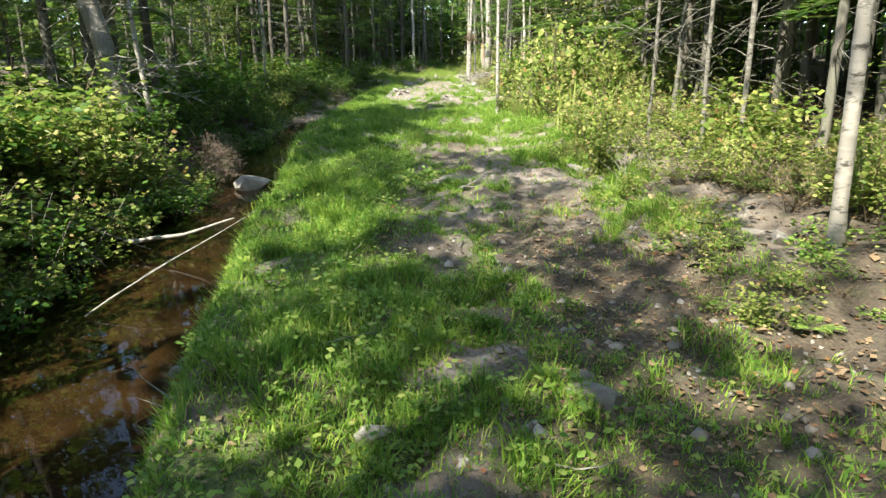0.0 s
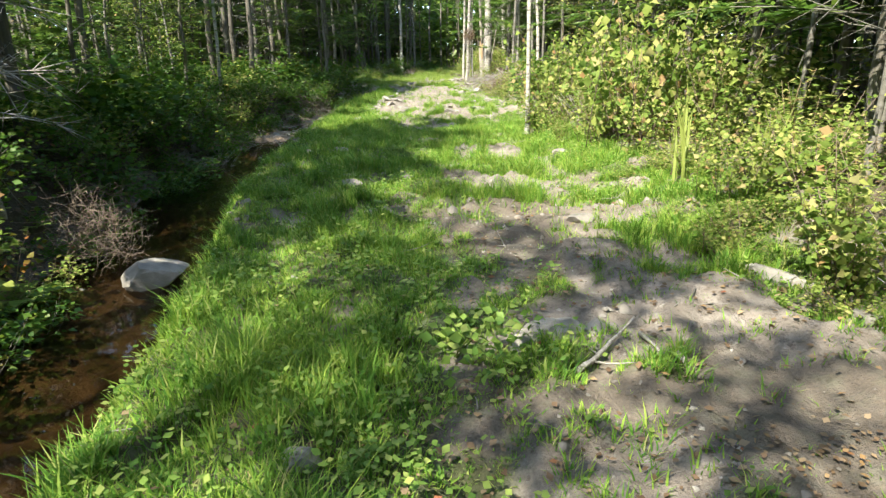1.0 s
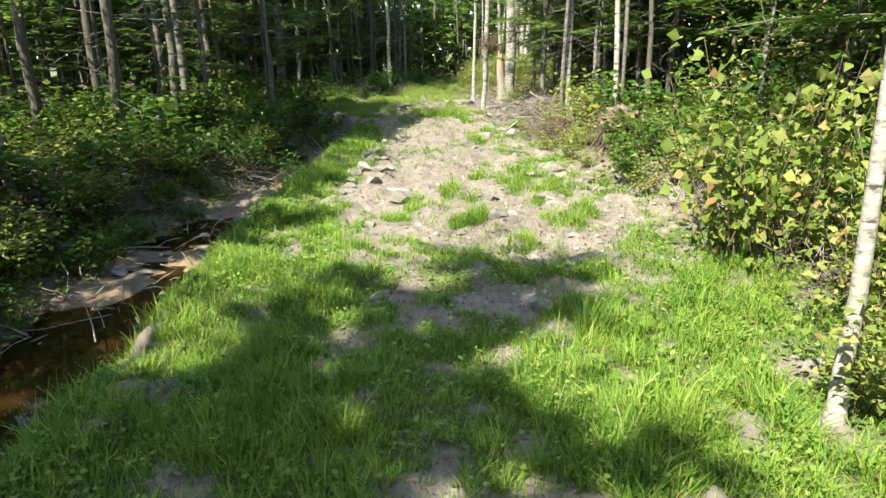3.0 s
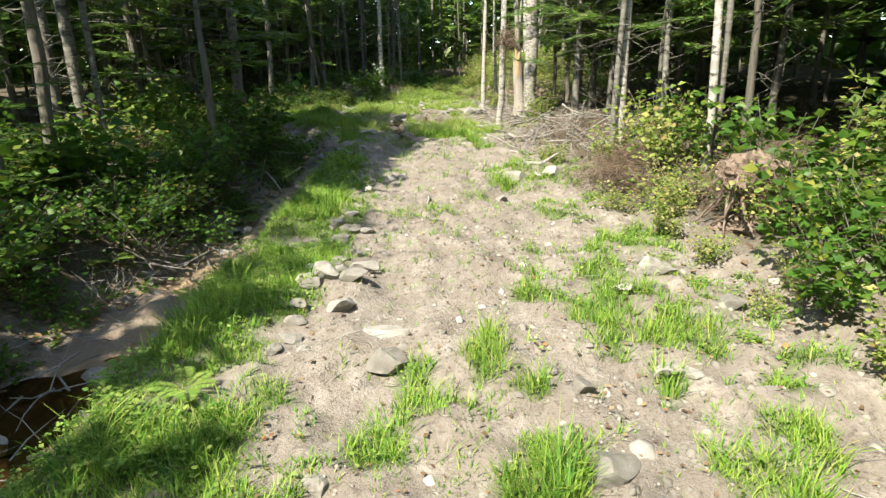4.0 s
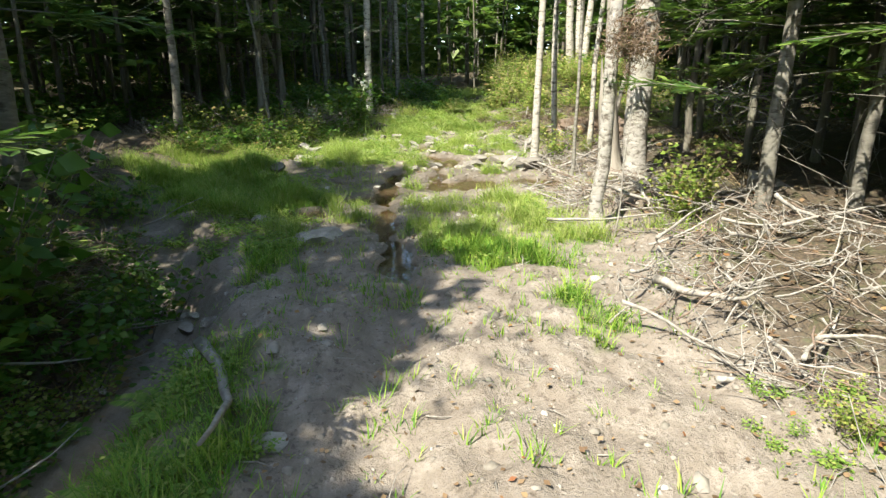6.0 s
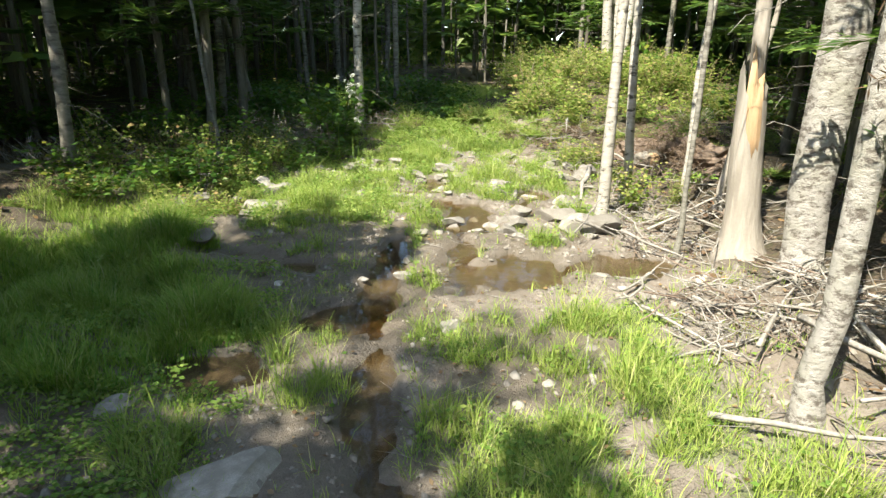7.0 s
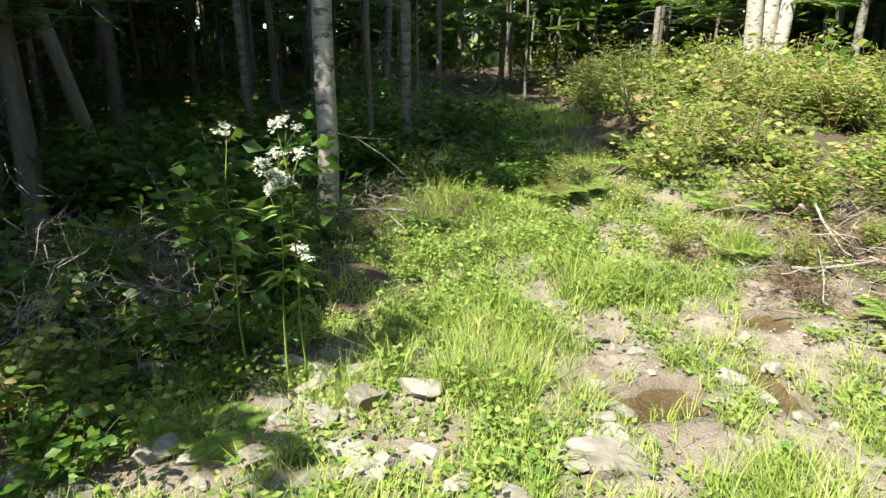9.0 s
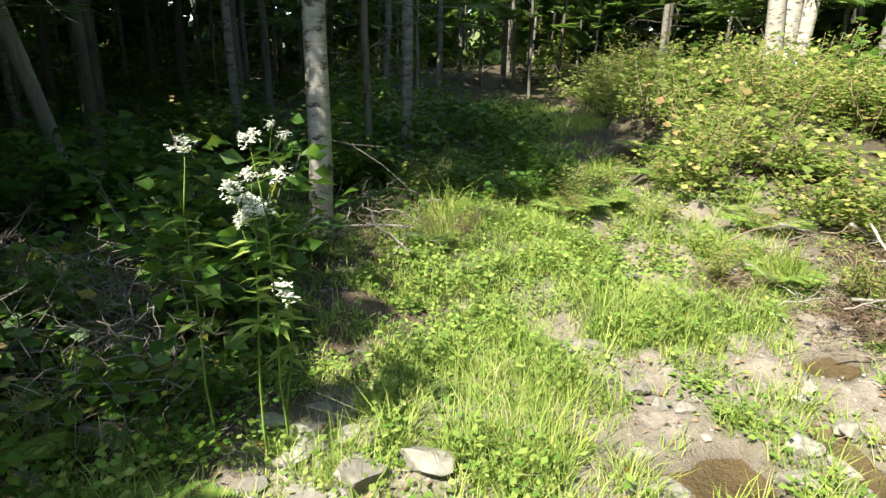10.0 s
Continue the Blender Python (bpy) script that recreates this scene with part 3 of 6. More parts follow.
def leafy_crown(seed, z0, h, reach, n_limb, per, leaf):
    g = np.random.default_rng(seed)
    limbs, A, D = [], [], []
    for i in range(n_limb):
        q = (i + g.random()) / n_limb
        a = i * 2.4 + g.normal() * .4
        R = reach * (.55 + .9 * q * (1 - q) * 2) * g.uniform(.6, 1.15)
        t, pts = twig((0, 0, z0 + (h - z0) * q * .92), (math.cos(a), math.sin(a), .7), R, .012, g, 4, 3, .16, .06)
        limbs.append(t)
        for b in range(4):
            o = pts[1 + b]
            t2, p2 = twig(o, (math.cos(a + g.normal()), math.sin(a + g.normal()), g.uniform(-.1, .6)), R * .45, .005, g, 2, 3, .2)
            limbs.append(t2)
            s = g.uniform(0, 2, per)
            P = np.stack([np.interp(s, range(3), p2[:, c]) for c in range(3)], -1) + g.normal(size=(per, 3)) * .09
            A.append(P)
            D.append(g.normal(size=(per, 3)) + [0, 0, -.35])
    A, D = np.concatenate(A), np.concatenate(D)
    up = np.array([0, 0, 1.]) + g.normal(size=A.shape) * .5
    ln = leaf * g.uniform(.7, 1.25, len(A))
    return joined(limbs), flakes(A, D, up, ln, ln * .7)


CROWNS = {}
for i in range(3):
    CROWNS["fir", i] = [fir_crown(20 + i, 1.3, 9.5, 1.5, 38), M_BARK, M_NEEDLE]
    CROWNS["low_fir", i] = [fir_crown(30 + i, .35, 7.0, 1.35, 44), M_BARK, M_NEEDLE]
    CROWNS["birch", i] = [leafy_crown(50 + i, 3.1, 9.0, 1.5, 20, 11, .09), M_BIRCH_G, M_LEAF_G]
    CROWNS["low_leafy", i] = [leafy_crown(60 + i, 1.0, 6.0, 1.2, 26, 18, .062), M_BARK, M_LEAF_Y]
    # crowns kept above the view; they throw tree shade on the ground below
    CROWNS["high_fir", i] = [fir_crown(57 + i, 4.9, 9.5, 1.7, 30), M_BARK, M_NEEDLE]
    CROWNS["shade_birch", i] = [leafy_crown(55 + i, 5.3, 9.0, 1.25, 15, 13, .10), M_BIRCH_G, M_LEAF_G]
    CROWNS["top_fir", i] = [fir_crown(65 + i, 3.4, 6.5, .75, 16), M_BARK, M_NEEDLE]
    CROWNS["far_fir", i] = [fir_crown(70 + i, 1.35, 9.5, 1.7, 36, False), M_BARK, M_NEEDLE]
    CROWNS["far_birch", i] = [leafy_crown(74 + i, 2.9, 9.0, 1.6, 16, 7, .16), M_BIRCH_G, M_LEAF_G]
for key, (geo, mb, ml) in CROWNS.items():
    CROWNS[key] = (mesh_tris("limbs", *geo[0], mb), mesh_tris("foliage", *geo[1], ml))
BOUGHS = []
for i in range(4):
    limbs_, flakes_ = fir_crown(95 + i, .75 + .25 * (i % 3), 4.6, 1.6, 17)
    BOUGHS.append((mesh_tris("limbs", *limbs_, M_BARK), mesh_tris("foliage", *flakes_, M_NEEDLE)))
DEAD = [mesh_tris("deadwood", *dead_branches(80 + i, .5, 3.4, 24, .9), M_BIRCH_G) for i in range(3)]
DEAD_PALE = [mesh_tris("deadwood", *dead_branches(86 + i, .5, 4.2, 60, 1.2, 5, .0085), M_SILVER) for i in range(2)]
DEAD_FAR = [mesh_tris("deadwood", *dead_branches(90 + i, .8, 4.2, 9, .9, 1), M_BARK) for i in range(3)]
SHARED = {}
tree_no = 0


def tree(x, y, r, h, kind, label, category, lean=(0, 0), bend=.03, material=None, dead=True, shared=None, crown=True):
    """A tree at a place: trunk, limbs and foliage, and dead lower branches."""
    global tree_no
    tree_no += 1
    i = tree_no % 3
    m = pose(x, y, gz(x, y), 0, 0, 0 if shared is None else tree_no * 77 % 360)
    t = thing(category.replace(" ", "_"), label, category, m)
    mat_ = material or M_BARK
    if shared is None:
        me = trunk_mesh("trunk", r, h, lean, bend, tree_no, mat_)
    else:
        key = (shared, i, mat_.name)
        if key not in SHARED:
            SHARED[key] = trunk_mesh("trunk", shared, 9.0, (.02 * (i - 1), .015 * (1 - i)), .04, 400 + i, mat_, 7)
        me = SHARED[key]
    part("trunk", me, t)
    H = {"fir": 9.5, "low_fir": 7.0, "birch": 9.0, "shade_birch": 9.0, "high_fir": 9.5, "low_leafy": 6.0, "top_fir": 6.5, "far_fir": 9.5, "far_birch": 9.0}[kind]
    sc = h / H
    shear = Matrix.Identity(4)
    shear[0][2], shear[1][2] = lean
    mm = shear @ Matrix.Rotation(tree_no * 1.3, 4, 'Z') @ Matrix.Diagonal((sc ** .5, sc ** .5, sc, 1))
    if crown:
        if not kind.startswith("far"):
            limb = part("branchwork", CROWNS[kind, i][0], t, "", mm, "stuff")
            part("foliage", CROWNS[kind, i][1], limb, kind="stuff")
        else:
            part("foliage", CROWNS[kind, i][1], t, "", mm, "stuff")
    if dead:
        part("deadwood", DEAD_PALE[i % 2] if mat_ in (M_SILVER, M_BIRCH) and lean[0] < -.05 else (DEAD_FAR if kind.startswith("far") else DEAD)[i], t, "bare grey dead lower twigs", shear @ Matrix.Rotation(tree_no * 2.1, 4, 'Z'), "stuff")
    if kind == "top_fir" or (kind == "fir" and (shared is None or tree_no % 2)):
        k_ = tree_no % 4
        mb = shear @ Matrix.Rotation(tree_no * 1.9, 4, 'Z')
        limb = part("bough", BOUGHS[k_][0], t, "drooping fir boughs low on the trunk", mb, "stuff")
        part("needles", BOUGHS[k_][1], limb, "light green flat needle sprays", kind="stuff")
    return t


for x, y, r_ in ((2.34, 5.1, .02), (2.5, 4.75, .024), (2.15, 5.9, .02), (2.6, 6.45, .028), (2.7, 7.5, .026), (2.9, 4.3, .036), (3.05, 5.3, .04), (3.25, 4.5, .045), (3.4, 5.9, .045), (3.1, 3.4, .04), (3.5, 3.8, .05), (3.8, 5.0, .055), (3.6, 2.9, .05), (3.9, 6.4, .055)):
    tree(x, y, r_, 9, "high_fir", "slim dark conifer trunk behind the sunny thicket", "conifer tree", (.01, 0), .03, M_BARK if r_ > .03 else M_BIRCH_G, True)
for x, y in ((2.85, 6.9), (3.0, 8.8), (2.75, 10.9), (2.9, 12.6), (3.3, 5.6)):
    tree(x, y, .045, 9, "fir", "young fir with low light green boughs over the thicket", "fir tree", (-.01, 0), .02)
PALE = "pale birch with dark flecks at the trail edge"
GREY = "slender grey-barked tree beside the trail"
DARK = "dark conifer trunk with bare dead lower twigs in the shade"
# right-hand edge
tree(1.02, 10.55, .032, 8, "birch", PALE, "birch tree", (.012, .01), .02, M_BIRCH, False)
tree(1.95, 2.55, .036, 9, "birch", PALE, "birch tree", (-.02, .03), .03, M_BIRCH, False)
tree(2.95, 6.5, .05, 9, "birch", GREY, "birch tree", (-.03, .0), .03, M_BIRCH_G, True)
tree(3.5, 8.2, .06, 9, "fir", DARK, "conifer tree", (0, 0), .02)
tree(2.37, 17.36, .04, 9, "birch", "pale birch with twin stems beside a root clump", "birch tree", (-.02, .0), .03, M_BIRCH, False)
tree(2.44, 17.42, .036, 8, "birch", "pale birch with twin stems beside a root clump", "birch tree", (.03, .02), .03, M_BIRCH_G, False)
tree(2.12, 19.23, .052, 9, "birch", "white birch standing behind the brush pile", "birch tree", (.02, 0), .02, M_BIRCH, False)
tree(2.0, 19.15, .038, 9, "birch", GREY, "birch tree", (.02, 0), .03, M_BIRCH_G, True)
tree(2.18, 21.7, .06, 9, "fir", "conifer trunk with sunlit scaly bark behind the brush pile", "conifer tree", (.02, 0), .02, M_BIRCH_G)
tree(2.65, 21.3, .045, 9, "fir", GREY, "conifer tree", (.03, 0), .02, M_BIRCH_G)
tree(2.41, 18.71, .036, 9, "birch", GREY, "birch tree", (.03, 0), .03, M_BIRCH_G, True)
tree(2.75, 22.6, .06, 9, "fir", DARK, "conifer tree", (.0, 0), .02)
tree(1.76, 23.3, .12, 10, "birch", "stout old birch with lichen-grey peeling bark", "birch tree", (-.01, .02), .03, M_FLAKY, True)
tree(.97, 22.0, .056, 10, "birch", "leaning birch with ragged peeling white bark", "birch tree", (.04, .02), .02, M_FLAKY, False)
tree(1.02, 24.88, .05, 9, "birch", "one of two white birches growing close together", "birch tree", (.015, .02), .02, M_BIRCH, False)
tree(1.36, 25.28, .038, 9, "birch", "one of two white birches growing close together", "birch tree", (-.01, .02), .02, M_BIRCH, False)
tree(1.27, 23.93, .02, 6, "birch", "thin pale sapling stem in the branch litter", "sapling", (.01, .01), .02, M_BIRCH_G, False)
tree(1.74, 24.95, .036, 8, "birch", "thin pale sapling leaning over the branch litter", "sapling", (.05, .0), .02, M_BIRCH, False)
tree(3.45, 32.6, .1, 10, "birch", "white birch of a clump above the weedy hump", "birch tree", (-.02, 0), .03, M_BIRCH, False)
tree(3.68, 32.7, .11, 10, "birch", "white birch of a clump above the weedy hump", "birch tree", (.0, 0), .03, M_BIRCH, False)
tree(3.8, 32.65, .09, 10, "birch", "white birch of a clump above the weedy hump", "birch tree", (.05, 0), .03, M_BIRCH, False)
tree(4.6, 32.4, .06, 9, "birch", GREY, "birch tree", (.03, 0), .03, M_BIRCH_G, False)
# left-hand side
tree(-3.45, 6.75, .115, 8, "birch", "stout grey tree leaning away over the brook", "leaning tree", (-.3, .1), .04, M_SILVER, True)
tree(-3.3, 6.85, .035, 4.5, "birch", "thin white dead stem with bare twigs", "dead sapling", (-.09, .05), .02, M_BIRCH, True, None, False)
tree(-5.2, 9.6, .15, 7, "top_fir", "thick old trunk with flaking bark", "conifer tree", (.02, 0), .02)
tree(-4.9, 12.9, .04, 6, "low_leafy", GREY, "birch tree", (.0, 0), .03, M_BIRCH_G)
tree(-3.9, 13.6, .03, 5.5, "birch", GREY, "birch tree", (-.03, 0), .03, M_BIRCH, False)
tree(-3.53, 17.6, .035, 5.5, "birch", GREY, "birch tree", (-.03, 0), .03, M_BIRCH_G)
tree(-2.85, 18.7, .04, 5.6, "top_fir", DARK, "conifer tree", (-.01, 0), .02)
tree(-3.1, 19.4, .03, 5.0, "top_fir", DARK, "conifer tree", (.01, 0), .02)
tree(-3.28, 21.45, .09, 5.2, "top_fir", "stout grey trunk in broken sun above the ditch", "conifer tree", (-.02, 0), .02, M_BIRCH_G)
tree(-4.6, 21.2, .04, 6.5, "top_fir", DARK, "conifer tree", (-.01, 0), .02)
tree(-4.2, 20.5, .035, 5.6, "top_fir", DARK, "conifer tree", (-.03, 0), .02)
tree(-3.66, 25.45, .06, 4.9, "high_fir", GREY, "conifer tree", (.0, 0), .02, M_BIRCH_G)
tree(-2.75, 26.8, .025, 5, "birch", "thin pale leaning sapling at the shaded edge", "sapling", (-.1, .05), .02, M_BIRCH_G, False)
tree(-3.2, 28.6, .05, 9, "fir", DARK, "conifer tree", (.0, 0), .02, M_BIRCH_G)
tree(-1.37, 29.0, .07, 9, "birch", "grey birch with banded bark at the forest edge", "birch tree", (.0, 0.01), .015, M_BIRCH, True)
tree(-1.15, 30.3, .03, 8, "birch", GREY, "birch tree", (.0, 0), .02, M_BARK)
tree(-.84, 30.85, .055, 9, "birch", GREY, "birch tree", (.0, 0), .03, M_BIRCH_G)
tree(-2.5, 31.6, .045, 9, "birch", GREY, "birch tree", (-.02, 0), .03, M_BIRCH_G)
tree(-2.9, 29.3, .05, 7, "birch", "dead grey stem leaning back into the wood", "dead sapling", (-.28, .1), .03, M_SILVER, False, None, False)
for x, y in ((-2.3, 35), (-.1, 39), (.6, 42), (1.6, 41), (2.3, 44), (-1.2, 37), (4.4, 38), (5.6, 36)):
    tree(x, y, .07, 9, "birch", GREY, "birch tree", (.01, 0), .03, M_BIRCH_G, True)

for x, y, h in ((-5.6, 23.3, 6), (-4.7, 21.3, 5.2), (-6.2, 22.4, 6.2), (-6.6, 24.2, 6.5)):
    tree(x, y, .03, h, "low_leafy", "yellow-green leafy sapling catching the sun", "sapling", (.01, .02), .03, M_BIRCH_G, False)
# tree added behind the start, unseen, to shade the trail's first metres
tree(-1.9, -2.8, .07, 7.5, "birch", GREY, "birch tree", material=M_BIRCH_G)
for x, y, h in ((3.2, 7.4, 3.6), (2.5, 9.2, 3.2), (2.9, 10.4, 3.8), (2.3, 11.6, 3.0), (2.6, 12.9, 3.6), (3.3, 12.2, 4.2), (2.9, 14.6, 3.2)):
    tree(x, y, .022, h, "low_leafy", "broad-leaved sapling in the sunny thicket", "sapling", (.02, .02), .03, M_BIRCH_G, False)
# birches added mostly out of view, each set where its dapples cross the trail
for x, y, h in ((-2.9, -1.1, 7.5), (-3.5, 1.4, 7.6), (-4.4, 1.7, 8), (-3.3, -1.9, 7.2), (-4.3, .5, 8.6), (-3.1, 1.0, 8.0), (-2.0, 1.3, 7.4), (-1.75, -.7, 8.8), (-4.9, 5.4, 8), (-2.6, -1.7, 7.2), (-3.7, -1.5, 8), (-1.9, -2.4, 6.6), (-1.6, -1.8, 6.4), (-4.6, 7.2, 9), (-5.1, 4.6, 9.5), (-3.9, 2.9, 7.4), (-4.1, 18.3, 7.2), (-4.7, 18.9, 7.4)):
    tree(x, y, .06, h, "shade_birch", GREY, "birch tree", material=M_BIRCH_G)
# high-crowned firs added to block the sun over chosen stretches of the trail
for x, y, h in ((-4.2, 5.1, 7.6), (-3.75, 4.4, 6.6), (-4.2, 7.3, 8.8), (-5.0, 11.4, 7.0), (-4.4, 20.5, 6.2), (-3.9, 17.3, 6.6), (-5.0, 17.6, 8.0), (-3.9, 15.6, 5.6), (-4.6, 15.3, 6.8), (-4.5, 16.4, 7.3), (-3.4, 30.6, 10), (-3.1, 27.7, 9.5), (-2.9, 28.4, 9.2), (-3.0, 33.5, 10), (-2.3, 36.0, 10)):
    tree(x, y, .06, h, "high_fir", DARK, "conifer tree")
for x, y in ((2.75, 19.6), (3.1, 20.3), (2.95, 21.7), (3.3, 19.0), (3.0, 23.4), (3.35, 22.3), (2.7, 24.2), (3.2, 24.9), (3.6, 20.9), (3.7, 23.3), (2.85, 26.0), (3.5, 26.3), (3.05, 17.9), (3.5, 18.2)):
    tree(x, y, .05, 9, "fir", DARK, "conifer tree", shared=.045)
# firs placed for the shadow bands they throw on the trail
for x, y, h in ((-4.3, 21.0, 6.4), (-3.7, 27.9, 10)):
    tree(x, y, .05, h, "fir", DARK, "conifer tree")
# more firs, behind or left of the view, added for their shade alone
tree(-3.0, -2.6, .07, 7.5, "fir", DARK, "conifer tree")
tree(-2.1, -3.7, .07, 9, "fir", DARK, "conifer tree")
tree(-3.9, -1.2, .07, 8, "fir", DARK, "conifer tree")
tree(-3.75, 7.9, .06, 6.5, "fir", DARK, "conifer tree")
tree(-4.0, 21.6, .05, 5.2, "high_fir", DARK, "conifer tree")
tree(-5.4, 6.4, .06, 8.5, "fir", DARK, "conifer tree")

# the wood on both sides and beyond, set out at random with room kept for the trail
taken = [(o.location.x, o.location.y) for o in scene.objects if o.type == 'EMPTY']


def free(x, y, gap):
    return all((x - a) ** 2 + (y - b) ** 2 > gap * gap for a, b in taken)


g = np.random.default_rng(5)
# leafy saplings and small firs over the brook's far bank
for i in range(52):
    y = g.uniform(-1, 20)
    x = float(table(y, BANK)) - 1.75 - g.uniform(0, 1) ** 1.3 * 3.2
    if not free(x, y, .55) or y < 3 or (y < 6.4 and x > -5.2):
        continue
    taken.append((x, y))
    if g.random() < .45:
        tree(x, y, .03, g.uniform(2.4, 4.2), "low_fir", "small dark green fir with boughs to the ground", "fir tree", dead=False)
    else:
        tree(x, y, .025, g.uniform(2.6, 4.4), "low_leafy", "leafy sapling crowding the brook's bank", "sapling", (g.normal() * .04, g.normal() * .04), .03, M_BIRCH_G, False)
placed = 0
for _ in range(16000):
    y = g.uniform(-6, 49)
    x = g.uniform(-11.5, 11.5)
    left, right = table(y, BANK) - 2.3, 3.0
    if y > 26:
        left, right = -2.9 if y < 31 else -2.1, 3.0 + .10 * (y - 26)
        if y > 37:
            left, right = -.4, .6
    if (-4.3 < x < 0 and 24.3 < y < 27.3) or (x < -2.8 and y < 3.2):
        continue
    if left < x < right or not free(x, y, .55 if x > 0 or y > 24 else 1.7):
        continue
    near = min(abs(x - left), abs(x - right)) if y < 37 else 9
    if near > 4 and g.random() < .3:
        continue
    taken.append((x, y))
    placed += 1
    u = g.random()
    fine = near < 1.2 and 0 < y < 36
    # tree tops beside the brook are kept low to let sun reach the trail
    cap = 4.0 + 1.25 * near if x < 0 and y < 24.5 else 11
    far = "" if fine else "far_"
    if u < .42:
        tree(x, y, .06, min(cap, g.uniform(8, 11)), far + "fir", DARK, "conifer tree", shared=g.choice([.045, .065]), dead=near < 4)
    elif u < .56:
        tree(x, y, .05, min(cap, g.uniform(7, 10)), far + "birch", GREY, "birch tree", shared=.045, material=M_BIRCH_G)
    elif u < .88:
        tree(x, y, .04, min(cap, g.uniform(7, 9.5)), far + "fir", DARK, "conifer tree", shared=.03, dead=near < 3)
    else:
        tree(x, y, .04, min(cap, g.uniform(4, 7)), "low_leafy" if fine else "far_birch", GREY, "birch tree", shared=.035, material=M_BIRCH_G)
    if placed >= 300:
        break

for i in range(200):
    x, y = g.uniform(-10, -5.2), g.uniform(20, 36)
    if free(x, y, .8):
        taken.append((x, y))
        tree(x, y, .05, min(9.5, 3.6 + .8 * (-4.4 - x) + 1.3 * max(0, y - 26)), "far_fir", DARK, "conifer tree", shared=.045, dead=False)

# the closed wood further off, all round
gg = np.random.default_rng(41)
m = 38000
a = gg.uniform(0, 6.283, m)
ex, ey = gg.uniform(15, 24, m), gg.uniform(26, 40, m)
P = np.stack([np.cos(a) * ex, 22 + np.sin(a) * ey, 0 * a], -1)
hgt = gg.random(m) ** 1.3 * (7.5 + 2 * vnoise(P[:, 0], P[:, 1], 3, 3))
P[:, 2] = base_z(P[:, 0], P[:, 1]) + hgt
D = gg.normal(size=(m, 3)) * [1, 1, .5] + [0, 0, -.3]
ln = gg.uniform(.6, 1.15, m)
tagged(new("distant_woods", mesh_tris("distant_woods", *flakes(P, D, gg.normal(size=(m, 3)), ln, ln * .6), M_NEEDLE)), "dense dark foliage of the surrounding forest", "forest", kind="stuff")

# unseen needle roof, added to darken the deep wood, away from the open trail
gg = np.random.default_rng(43)
m = 30000
x, y = gg.uniform(-15, 15, m), gg.uniform(0, 48, m)
keep = ((x > 3.6) & (y > 8)) | ((x > 4.3) & (y > 1)) | ((x < -3.0) & (y > 28)) | ((y > 40) & (np.abs(x) > 6))
x, y = x[keep], y[keep]
m = len(x)
P = np.stack([x, y, base_z(x, y) + gg.uniform(5.2, 9.5, m)], -1)
ln = gg.uniform(.35, .8, m)
tagged(new("forest_canopy", mesh_tris("forest_canopy", *flakes(P, gg.normal(size=(m, 3)) * [1, 1, .4], np.array([0, 0, 1.]) + gg.normal(size=(m, 3)) * .5, ln, ln * .55), M_NEEDLE)), "unseen needle layer added overhead to darken the wood", "forest canopy", kind="stuff")

# ---- shrubs and tall weeds ----
def bush_mesh(seed, stems, height, spread, per, leaf, narrow, tri_leaf=True):
    g = np.random.default_rng(seed)
    st, A, D = [], [], []
    for i in range(stems):
        a = g.uniform(0, 6.28)
        o = np.array([g.normal() * spread * .3, g.normal() * spread * .3, -.03])
        L = height * g.uniform(.55, 1.1)
        t, pts = twig(o, (math.cos(a) * spread, math.sin(a) * spread, height), L, .006, g, 3, 3, .1, .04)
        st.append(t)
        s = g.uniform(.6, 3, per)
        P = np.stack([np.interp(s, range(4), pts[:, c]) for c in range(3)], -1)
        b = g.uniform(0, 6.28, per)
        out = np.stack([np.cos(b), np.sin(b), g.uniform(-.3, .45, per)], -1)
        A.append(P + out * g.uniform(.0, .16, (per, 1)) * (0.3 if narrow else 1))
        D.append(out)
    A, D = np.concatenate(A), np.concatenate(D)
    up = np.array([0, 0, .8]) + g.normal(size=A.shape) * .62
    ln = leaf * g.uniform(.6, 1.3, len(A))
    f = leaves(A, D, up, ln, ln * (.2 if narrow else .72)) if tri_leaf else flakes(A, D, up, ln, ln * (.22 if narrow else .7))
    return joined(st), f


def fern_mesh(seed, fronds, length):
    g = np.random.default_rng(seed)
    st, A, D, L = [], [], [], []
    for i in range(fronds):
        a = i * 6.28 / fronds + g.normal() * .25
        n = 9
        s = np.linspace(0, 1, n)
        R = length * g.uniform(.75, 1.1)
        pts = np.stack([math.cos(a) * R * s * .8, math.sin(a) * R * s * .8, R * (.75 * s - .55 * s * s)], -1)
        st.append(tube(pts, np.linspace(.004, .001, n), 3))
        q = np.repeat(np.linspace(.15, .98, 20), 2)
        P = np.stack([np.interp(q, s, pts[:, c]) for c in range(3)], -1)
        sd = np.array([-math.sin(a), math.cos(a), 0]) * np.where(np.arange(40) % 2, 1, -1)[:, None]
        A.append(P)
        D.append(sd + np.array([math.cos(a), math.sin(a), -.1]) * .35)
        L.append(R * .26 * np.sin(np.clip(q, .08, 1) * 3.0) ** .8 + .008)
    A, D, L = np.concatenate(A), np.concatenate(D), np.concatenate(L)
    return joined(st), flakes(A, D, np.tile([0, 0, 1.], (len(A), 1)), L, L * .2)


BUSH, BUSH_GEO, UNDER = {}, {}, {}


